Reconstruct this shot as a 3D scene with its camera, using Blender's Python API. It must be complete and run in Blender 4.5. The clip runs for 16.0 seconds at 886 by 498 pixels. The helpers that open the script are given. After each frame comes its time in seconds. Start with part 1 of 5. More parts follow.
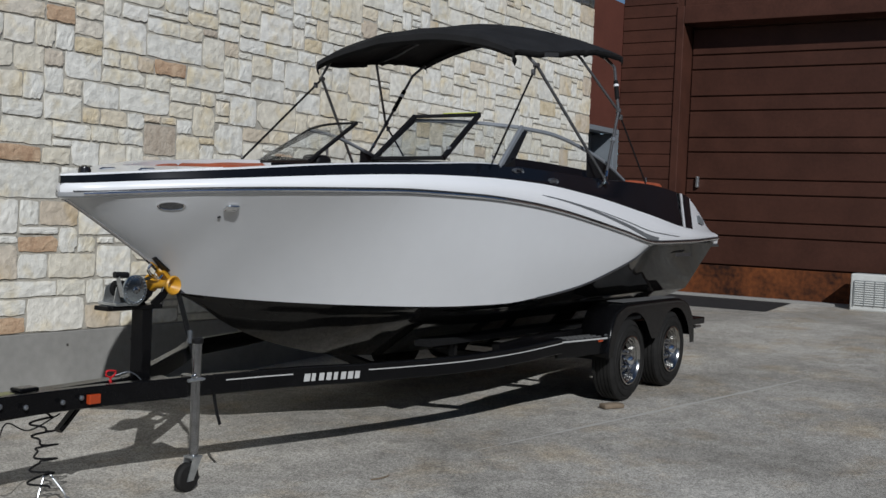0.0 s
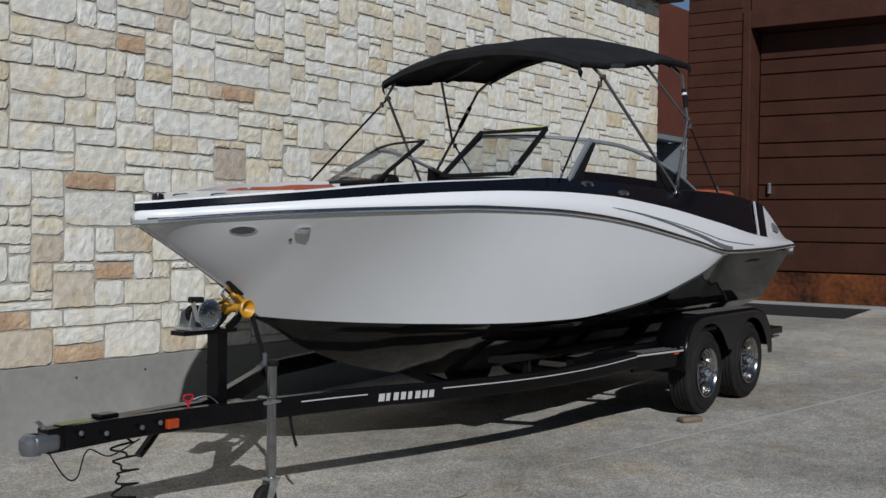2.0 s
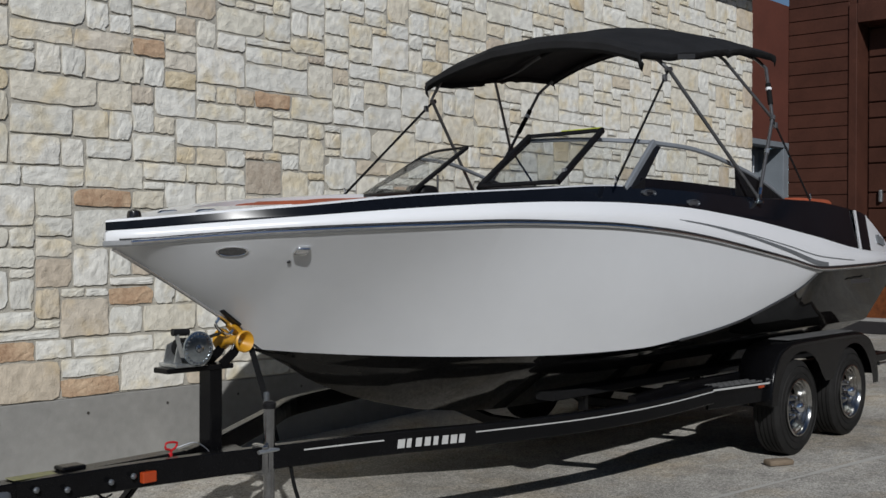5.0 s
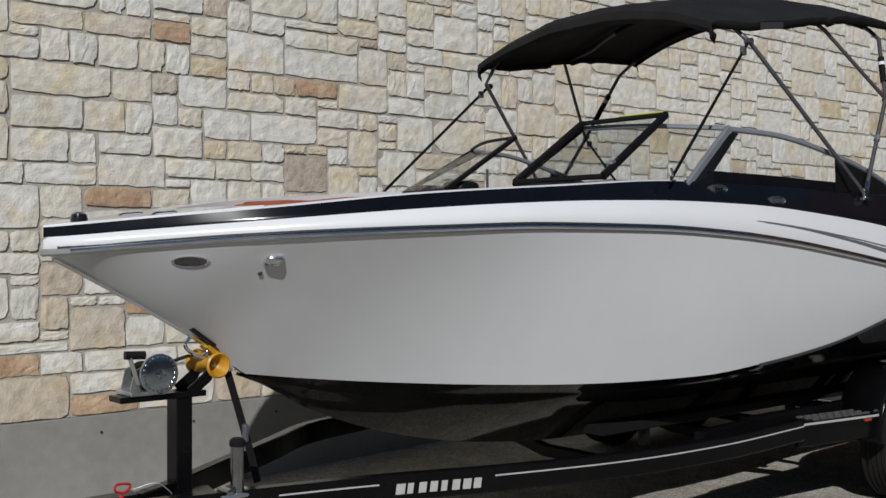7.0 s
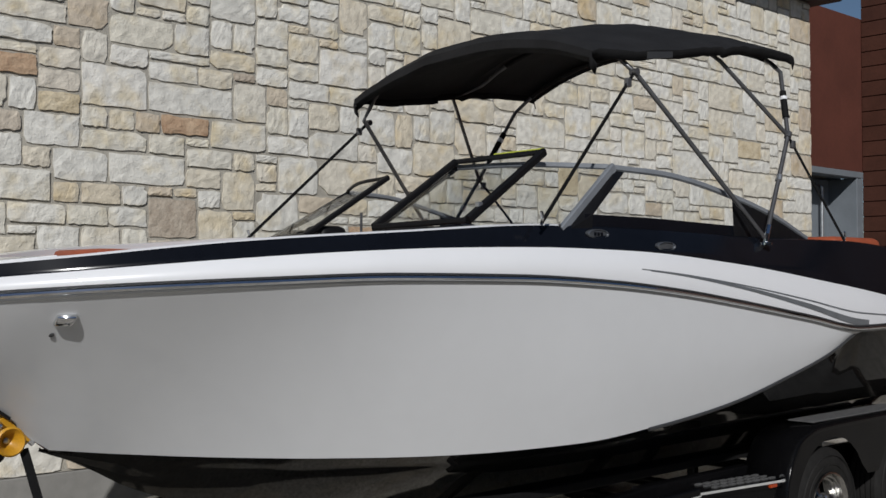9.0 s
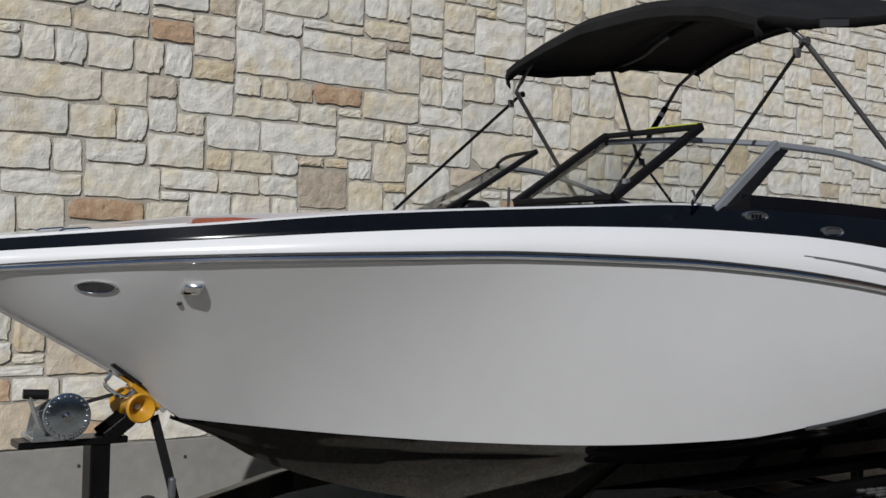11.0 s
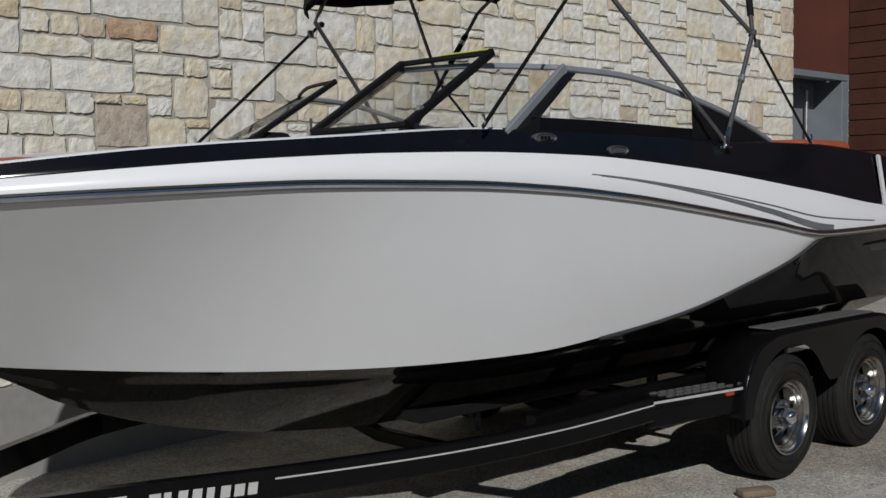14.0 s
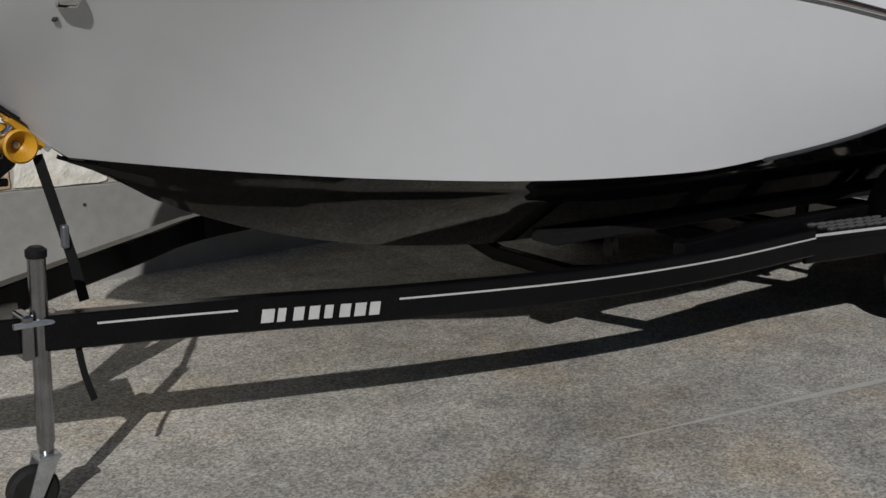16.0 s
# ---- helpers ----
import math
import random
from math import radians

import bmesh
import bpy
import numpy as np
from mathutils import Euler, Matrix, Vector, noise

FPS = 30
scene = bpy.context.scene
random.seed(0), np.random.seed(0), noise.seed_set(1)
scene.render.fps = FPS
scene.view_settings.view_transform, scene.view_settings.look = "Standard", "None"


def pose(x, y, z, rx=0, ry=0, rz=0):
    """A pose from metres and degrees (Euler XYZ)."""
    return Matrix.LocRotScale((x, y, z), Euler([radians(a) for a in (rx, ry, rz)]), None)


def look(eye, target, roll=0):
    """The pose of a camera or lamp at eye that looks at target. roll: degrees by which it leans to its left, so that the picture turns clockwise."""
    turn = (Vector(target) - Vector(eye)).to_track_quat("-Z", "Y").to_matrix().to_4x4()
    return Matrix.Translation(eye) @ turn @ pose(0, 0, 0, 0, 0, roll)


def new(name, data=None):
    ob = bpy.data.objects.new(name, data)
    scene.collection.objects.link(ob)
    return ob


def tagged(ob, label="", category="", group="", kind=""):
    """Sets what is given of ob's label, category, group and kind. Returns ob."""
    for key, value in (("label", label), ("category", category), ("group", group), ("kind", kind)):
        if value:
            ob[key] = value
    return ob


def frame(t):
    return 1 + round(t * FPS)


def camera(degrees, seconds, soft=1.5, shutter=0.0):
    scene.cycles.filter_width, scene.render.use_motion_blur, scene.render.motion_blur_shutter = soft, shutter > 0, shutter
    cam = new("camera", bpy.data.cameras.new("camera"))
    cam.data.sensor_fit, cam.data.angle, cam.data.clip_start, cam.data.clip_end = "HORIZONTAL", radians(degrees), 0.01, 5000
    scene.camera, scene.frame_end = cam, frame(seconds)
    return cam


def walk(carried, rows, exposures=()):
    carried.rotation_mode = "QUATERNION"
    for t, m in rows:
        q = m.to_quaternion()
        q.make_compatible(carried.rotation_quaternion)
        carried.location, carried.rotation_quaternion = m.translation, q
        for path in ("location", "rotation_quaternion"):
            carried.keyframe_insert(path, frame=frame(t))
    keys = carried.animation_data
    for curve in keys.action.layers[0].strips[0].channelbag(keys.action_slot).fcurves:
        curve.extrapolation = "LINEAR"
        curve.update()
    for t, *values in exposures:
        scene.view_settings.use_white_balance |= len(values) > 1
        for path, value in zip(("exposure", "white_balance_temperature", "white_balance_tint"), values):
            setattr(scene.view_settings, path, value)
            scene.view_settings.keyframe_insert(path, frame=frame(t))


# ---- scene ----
cam = camera(43.1, 16.0)
PATH = [
    (0, (-2.296, 0.618, 1.48), (-0.616, 1.701, 1.42), 2.5),
    (0.5, (-2.274, 0.594, 1.494), (-0.612, 1.705, 1.435), -0.3),
    (1, (-2.28, 0.601, 1.489), (-0.654, 1.765, 1.448), 0.1),
    (1.5, (-2.28, 0.613, 1.491), (-0.667, 1.796, 1.468), -0.1),
    (2, (-2.279, 0.648, 1.492), (-0.668, 1.832, 1.455), 0.8),
    (2.5, (-2.262, 0.659, 1.492), (-0.674, 1.874, 1.446), -0.1),
    (3, (-2.115, 0.641, 1.486), (-0.535, 1.867, 1.466), -1.1),
    (3.5, (-1.884, 0.643, 1.524), (-0.366, 1.945, 1.516), 0.2),
    (3.7, (-1.834, 0.655, 1.496), (-0.327, 1.969, 1.481), 0.4),
    (5.8, (-0.759, 1.102, 1.532), (0.706, 2.464, 1.51), -0.2),
    (6, (-0.639, 1.148, 1.525), (0.782, 2.555, 1.483), 0.3),
    (6.5, (-0.381, 1.174, 1.558), (0.993, 2.627, 1.53), -1.4),
    (7, (-0.111, 1.099, 1.577), (1.19, 2.617, 1.552), 0.2),
    (7.5, (0.068, 1.073, 1.578), (1.418, 2.549, 1.533), 0.8),
    (8, (0.234, 1.172, 1.595), (1.64, 2.594, 1.566), 2.6),
    (8.5, (0.42, 1.259, 1.62), (1.877, 2.628, 1.658), 0.3),
    (9, (0.62, 1.272, 1.614), (1.99, 2.729, 1.666), -0.1),
    (9.5, (0.756, 1.293, 1.63), (1.926, 2.915, 1.682), 1.7),
    (9.7, (0.787, 1.311, 1.626), (1.894, 2.976, 1.651), 1.8),
    (11.8, (0.861, 1.358, 1.636), (2.067, 2.954, 1.628), 1.0),
    (12, (0.841, 1.324, 1.649), (2.109, 2.871, 1.673), 0.8),
    (12.5, (0.86, 1.277, 1.657), (2.213, 2.749, 1.7), 0.3),
    (13, (0.888, 1.248, 1.652), (2.274, 2.689, 1.677), -0.7),
    (13.5, (0.911, 1.238, 1.63), (2.291, 2.685, 1.61), -1.2),
    (14, (0.908, 1.242, 1.603), (2.281, 2.692, 1.493), -0.6),
    (14.5, (0.93, 1.262, 1.564), (2.243, 2.751, 1.322), -0.3),
    (15, (0.976, 1.374, 1.537), (2.163, 2.952, 1.216), 0.0),
    (15.5, (0.995, 1.614, 1.519), (2.174, 3.192, 1.174), 1.9),
    (16, (1.099, 1.812, 1.5), (2.341, 3.318, 1.066), 1.5),
]
walk(cam, [(t, look(eye, aim, roll)) for t, eye, aim, roll in PATH],
     [(0, 0.05, 6200, 9), (3.7, 0.02, 6250, 9), (6.0, 0, 6400, 9.5), (9.0, -0.02, 6480, 10), (12.0, -0.02, 6500, 10), (14.0, -0.05, 6500, 10), (16.0, -0.09, 6480, 10)])

# ---- light ----
world = bpy.data.worlds.new("world")
scene.world = world
world.use_nodes = True
wn = world.node_tree.nodes
sky = wn.new("ShaderNodeTexSky")
sky.sky_type, sky.sun_disc = "NISHITA", False
SUN_WAY = Vector((0.70, 0.714, -0.62)).normalized()
sky.sun_elevation = math.asin(-SUN_WAY.z)
sky.altitude, sky.air_density, sky.dust_density, sky.ozone_density = 1500, 1.0, 0.3, 2.5
sky.sun_rotation = math.atan2(-SUN_WAY.x, -SUN_WAY.y)
world.node_tree.links.new(sky.outputs[0], wn["Background"].inputs[0])
wn["Background"].inputs[1].default_value = 0.039
sun_data = bpy.data.lights.new("sun", "SUN")
sun_data.energy, sun_data.angle, sun_data.color = 3.4, radians(0.55), (1.0, 0.985, 0.965)
sun = new("sun", sun_data)
sun.matrix_world = look((0, 0, 20), Vector((0, 0, 20)) + SUN_WAY)


# ---- materials ----
def mat(name, col, rough=0.5, metal=0.0, var=0.0, scale=6.0, bump=0.0, bscale=40.0, coat=0.0, col2=None, spec=0.5, detail=5.0):
    """A principled material whose colour wanders between col and col2 at two scales, with fine relief."""
    m = bpy.data.materials.new(name)
    m.use_nodes = True
    nt = m.node_tree
    p = nt.nodes["Principled BSDF"]
    p.inputs["Roughness"].default_value, p.inputs["Metallic"].default_value = rough, metal
    p.inputs["Base Color"].default_value = (*col, 1)
    p.inputs["Specular IOR Level"].default_value = spec
    if coat:
        p.inputs["Coat Weight"].default_value, p.inputs["Coat Roughness"].default_value = coat, 0.03
    geo = nt.nodes.new("ShaderNodeNewGeometry")
    if var or col2:
        n1, n2 = nt.nodes.new("ShaderNodeTexNoise"), nt.nodes.new("ShaderNodeTexNoise")
        n1.inputs["Scale"].default_value, n2.inputs["Scale"].default_value = scale, scale * 9
        n1.inputs["Detail"].default_value = detail
        for n in (n1, n2):
            nt.links.new(geo.outputs["Position"], n.inputs["Vector"])
        add = nt.nodes.new("ShaderNodeMath")
        add.operation = "MULTIPLY_ADD"
        nt.links.new(n2.outputs[0], add.inputs[0])
        add.inputs[1].default_value = 0.5
        nt.links.new(n1.outputs[0], add.inputs[2])
        ramp = nt.nodes.new("ShaderNodeMapRange")
        ramp.inputs[1].default_value, ramp.inputs[2].default_value = 0.5, 1.0
        nt.links.new(add.outputs[0], ramp.inputs[0])
        mix = nt.nodes.new("ShaderNodeMix")
        mix.data_type = "RGBA"
        nt.links.new(ramp.outputs[0], mix.inputs[0])
        mix.inputs[6].default_value = (*(c * (1 - var) for c in col), 1)
        mix.inputs[7].default_value = (*(col2 or [min(1, c * (1 + var)) for c in col]), 1)
        nt.links.new(mix.outputs[2], p.inputs["Base Color"])
    if bump:
        nb = nt.nodes.new("ShaderNodeTexNoise")
        nb.inputs["Scale"].default_value, nb.inputs["Detail"].default_value = bscale, 6
        nt.links.new(geo.outputs["Position"], nb.inputs["Vector"])
        b = nt.nodes.new("ShaderNodeBump")
        b.inputs["Strength"].default_value, b.inputs["Distance"].default_value = bump, 0.02
        nt.links.new(nb.outputs[0], b.inputs["Height"])
        nt.links.new(b.outputs[0], p.inputs["Normal"])
    return m


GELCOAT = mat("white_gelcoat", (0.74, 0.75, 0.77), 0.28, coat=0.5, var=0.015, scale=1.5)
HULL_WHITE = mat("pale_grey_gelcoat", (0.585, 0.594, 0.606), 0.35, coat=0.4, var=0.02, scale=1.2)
HULL_BLACK = mat("black_gelcoat", (0.010, 0.0098, 0.0094), 0.05, var=0.2, scale=3)
HULL_BLACK.node_tree.nodes["Principled BSDF"].inputs["IOR"].default_value = 1.21
DECK_BLACK = mat("black_deck_gelcoat", (0.005, 0.006, 0.009), 0.14, var=0.2, scale=3, spec=0.2)
RAIL = mat("dark_rub_rail", (0.035, 0.036, 0.038), 0.4, var=0.15, scale=8)
RAIL_GREY = mat("grey_rub_rail", (0.24, 0.245, 0.25), 0.4, var=0.1, scale=8)
DARK_CHROME = mat("smoked_chrome", (0.22, 0.225, 0.23), 0.1, 1.0, var=0.1, scale=20)
RIM_CHROME = mat("worn_wheel_chrome", (0.42, 0.415, 0.40), 0.17, 1.0, var=0.15, scale=25)
CHROME = mat("chrome", (0.75, 0.76, 0.78), 0.08, 1.0, var=0.05, scale=20)
STEEL = mat("galvanised_steel", (0.55, 0.57, 0.58), 0.35, 0.9, var=0.25, scale=14, bump=0.05, bscale=120)
ZINC = mat("bright_zinc_plate", (0.33, 0.335, 0.345), 0.15, 1.0, var=0.2, scale=18, bump=0.03, bscale=90)
GEAR = mat("blued_zinc_gear", (0.40, 0.45, 0.49), 0.22, 1.0, var=0.3, scale=25)
ALLOY = mat("brushed_grey_alloy", (0.22, 0.235, 0.255), 0.38, 0.8, var=0.12, scale=10)
SCREEN_GREY = mat("satin_grey_screen_frame", (0.19, 0.205, 0.225), 0.35, var=0.1, scale=10)
FRAME_BLACK = mat("black_window_frame", (0.006, 0.006, 0.007), 0.5, var=0.2, scale=20, spec=0.25)
TUBE = mat("dark_anodised_tube", (0.13, 0.13, 0.135), 0.35, 0.6, var=0.2, scale=20)
CANVAS = mat("black_canvas", (0.012, 0.012, 0.013), 0.85, spec=0.3, var=0.35, scale=5, bump=0.25, bscale=220)
ORANGE = mat("orange_vinyl", (0.32, 0.074, 0.032), 0.5, var=0.15, scale=12, bump=0.1, bscale=90)
TRAILER = mat("black_trailer_paint", (0.004, 0.004, 0.0045), 0.2, var=0.25, scale=6, bump=0.02, bscale=60, spec=0.16)
PINSTRIPE = mat("silver_pinstripe", (0.42, 0.42, 0.41), 0.4, var=0.1, scale=20)
RUBBER = mat("tyre_rubber", (0.011, 0.0105, 0.010), 0.75, spec=0.25, var=0.4, scale=14, bump=0.15, bscale=90)
YELLOW = mat("amber_roller_rubber", (0.46, 0.23, 0.012), 0.42, var=0.2, scale=18)
AMBER = mat("amber_lens", (0.34, 0.045, 0.010), 0.2, var=0.1, scale=30)
REDP = mat("red_handle_vinyl", (0.45, 0.015, 0.02), 0.35, var=0.1, scale=30)
WEB = mat("black_webbing", (0.006, 0.006, 0.0065), 0.8, spec=0.2, var=0.3, scale=30, bump=0.2, bscale=200)
TREAD = mat("grip_strip", (0.09, 0.09, 0.09), 0.75, var=0.35, scale=40, bump=0.4, bscale=180)
BROWN = mat("brown_painted_boards", (0.058, 0.0225, 0.0148), 0.6, spec=0.2, var=0.22, scale=2.5, bump=0.12, bscale=30)
BROWN_DARK = mat("brown_door_boards", (0.050, 0.020, 0.0132), 0.55, spec=0.2, var=0.2, scale=2.0, bump=0.1, bscale=30)
RUST = mat("rusted_steel", (0.030, 0.012, 0.007), 0.75, spec=0.2, var=0.3, scale=1.4, col2=(0.20, 0.062, 0.018), bump=0.15, bscale=50)
RUST_PLATE = mat("rust_brown_fascia", (0.095, 0.030, 0.020), 0.6, var=0.15, scale=2)
GREY_FRAME = mat("grey_door_paint", (0.16, 0.18, 0.20), 0.45, var=0.1, scale=5)
CONCRETE = mat("cast_concrete", (0.245, 0.24, 0.226), 0.85, var=0.15, scale=1.6, bump=0.12, bscale=60)
MORTAR = mat("mortar", (0.36, 0.34, 0.295), 0.9, var=0.2, scale=8, bump=0.4, bscale=90)
SOFFIT = mat("dark_parapet_metal", (0.04, 0.035, 0.03), 0.5, var=0.15, scale=4)
PATCH = mat("flat_black_patch", (0.008, 0.008, 0.009), 0.85, var=0.35, scale=6, bump=0.3, bscale=120)
LINE_PAINT = mat("worn_white_line", (0.60, 0.585, 0.54), 0.85, var=0.25, scale=14, col2=(0.38, 0.365, 0.335), bump=0.2, bscale=140)
WOOD = mat("weathered_wood", (0.17, 0.13, 0.09), 0.8, var=0.3, scale=14, bump=0.3, bscale=70)
PLASTIC = mat("off_white_plastic", (0.55, 0.56, 0.54), 0.5, var=0.08, scale=8)
GRILLE = mat("grey_grille", (0.20, 0.21, 0.21), 0.6, var=0.2, scale=20)
SWOOSH = mat("graphite_decal", (0.13, 0.14, 0.15), 0.35, var=0.15, scale=10)
WORN_LABEL = mat("worn_yellow_label", (0.36, 0.35, 0.13), 0.6, var=0.3, scale=40, col2=(0.16, 0.155, 0.10))
GREEN = mat("lime_edge_strip", (0.45, 0.50, 0.06), 0.4, var=0.1, scale=20)
DARK_LENS = mat("dark_smoked_lens", (0.010, 0.008, 0.008), 0.15, coat=0.5, var=0.1, scale=20)
LENS = mat("smoked_lens", (0.11, 0.11, 0.113), 0.15, 0.5, var=0.3, scale=60)
INTERIOR = mat("pale_vinyl_liner", (0.50, 0.48, 0.45), 0.6, var=0.1, scale=6)


def glass(name, tint, gloss):
    """A thin pane: lets light through with a faint tint and mirrors a little."""
    m = bpy.data.materials.new(name)
    m.use_nodes = True
    nt = m.node_tree
    nt.nodes.remove(nt.nodes["Principled BSDF"])
    clear, shine, mix = nt.nodes.new("ShaderNodeBsdfTransparent"), nt.nodes.new("ShaderNodeBsdfGlossy"), nt.nodes.new("ShaderNodeMixShader")
    clear.inputs[0].default_value = (*tint, 1)
    shine.inputs["Roughness"].default_value = 0.02
    graze, steep, lift = nt.nodes.new("ShaderNodeLayerWeight"), nt.nodes.new("ShaderNodeMath"), nt.nodes.new("ShaderNodeMath")
    graze.inputs["Blend"].default_value = 0.5
    steep.operation, lift.operation = "POWER", "MULTIPLY_ADD"
    steep.inputs[1].default_value = 4.0
    lift.inputs[1].default_value, lift.inputs[2].default_value = gloss, 0.03
    nt.links.new(graze.outputs["Facing"], steep.inputs[0])
    nt.links.new(steep.outputs[0], lift.inputs[0])
    nt.links.new(lift.outputs[0], mix.inputs[0])
    nt.links.new(clear.outputs[0], mix.inputs[1])
    nt.links.new(shine.outputs[0], mix.inputs[2])
    nt.links.new(mix.outputs[0], nt.nodes["Material Output"].inputs[0])
    return m


GLASS = glass("tinted_pane", (0.955, 0.965, 0.965), 0.35)


def stone_mat(name, island):
    """Split limestone: cream, grey and tan by the piece, with veins and a rough split face."""
    m = bpy.data.materials.new(name)
    m.use_nodes = True
    nt = m.node_tree
    p = nt.nodes["Principled BSDF"]
    p.inputs["Roughness"].default_value = 0.9
    p.inputs["Specular IOR Level"].default_value = 0.2
    geo = nt.nodes.new("ShaderNodeNewGeometry")
    if island:
        rnd = geo.outputs["Random Per Island"]
    else:
        rnd = nt.nodes.new("ShaderNodeObjectInfo").outputs["Random"]
    ramp = nt.nodes.new("ShaderNodeValToRGB")
    ramp.color_ramp.interpolation = "LINEAR"
    tones = [(0.0, (0.62, 0.605, 0.55)), (0.16, (0.73, 0.72, 0.67)), (0.32, (0.67, 0.64, 0.55)), (0.46, (0.74, 0.725, 0.67)), (0.58, (0.68, 0.67, 0.62)),
             (0.70, (0.66, 0.61, 0.50)), (0.80, (0.73, 0.715, 0.665)), (0.90, (0.66, 0.595, 0.47)), (0.96, (0.53, 0.455, 0.365)), (1.0, (0.68, 0.64, 0.555))]
    els = ramp.color_ramp.elements
    for i, (pos, c) in enumerate(tones):
        e = els[i] if i < 2 else els.new(pos)
        e.position, e.color = pos, (*c, 1)
    nt.links.new(rnd, ramp.inputs[0])
    n1, n2, n3 = (nt.nodes.new("ShaderNodeTexNoise") for _ in range(3))
    for n, s, d in ((n1, 5.5, 7), (n2, 15, 10), (n3, 70, 8)):
        n.inputs["Scale"].default_value, n.inputs["Detail"].default_value = s, d
        nt.links.new(geo.outputs["Position"], n.inputs["Vector"])
    r1 = nt.nodes.new("ShaderNodeMapRange")
    r1.inputs[1].default_value, r1.inputs[2].default_value = 0.50, 0.74
    nt.links.new(n1.outputs[0], r1.inputs[0])
    mix = nt.nodes.new("ShaderNodeMix")
    mix.data_type, mix.blend_type = "RGBA", "MULTIPLY"
    nt.links.new(r1.outputs[0], mix.inputs[0])
    nt.links.new(ramp.outputs[0], mix.inputs[6])
    mix.inputs[7].default_value = (0.95, 0.86, 0.68, 1)
    r2 = nt.nodes.new("ShaderNodeMapRange")
    r2.inputs[1].default_value, r2.inputs[2].default_value, r2.inputs[3].default_value, r2.inputs[4].default_value = 0.28, 0.66, 0.78, 1.04
    nt.links.new(n2.outputs[0], r2.inputs[0])
    sc = nt.nodes.new("ShaderNodeMix")
    sc.data_type, sc.blend_type = "RGBA", "MULTIPLY"
    sc.inputs[0].default_value = 1.0
    nt.links.new(mix.outputs[2], sc.inputs[6])
    nt.links.new(r2.outputs[0], sc.inputs[7])
    nt.links.new(sc.outputs[2], p.inputs["Base Color"])
    h = nt.nodes.new("ShaderNodeMath")
    h.operation = "MULTIPLY_ADD"
    nt.links.new(n3.outputs[0], h.inputs[0])
    h.inputs[1].default_value = 0.35
    nt.links.new(n2.outputs[0], h.inputs[2])
    b = nt.nodes.new("ShaderNodeBump")
    b.inputs["Strength"].default_value, b.inputs["Distance"].default_value = 0.75, 0.015
    nt.links.new(h.outputs[0], b.inputs["Height"])
    nt.links.new(b.outputs[0], p.inputs["Normal"])
    return m


STONE, STONE_FAR = stone_mat("split_limestone", False), stone_mat("split_limestone_far", True)
STONE_ORANGE = mat("rust_orange_stone", (0.43, 0.27, 0.17), 0.9, var=0.2, scale=9, col2=(0.56, 0.42, 0.29), bump=0.5, bscale=30, spec=0.2)
STONE_TAN = mat("tan_stone", (0.55, 0.45, 0.29), 0.9, var=0.18, scale=8, col2=(0.66, 0.58, 0.43), bump=0.5, bscale=30, spec=0.2)
STONE_BROWN = mat("brown_grey_stone", (0.40, 0.33, 0.26), 0.9, var=0.18, scale=8, col2=(0.52, 0.46, 0.38), bump=0.5, bscale=30, spec=0.2)


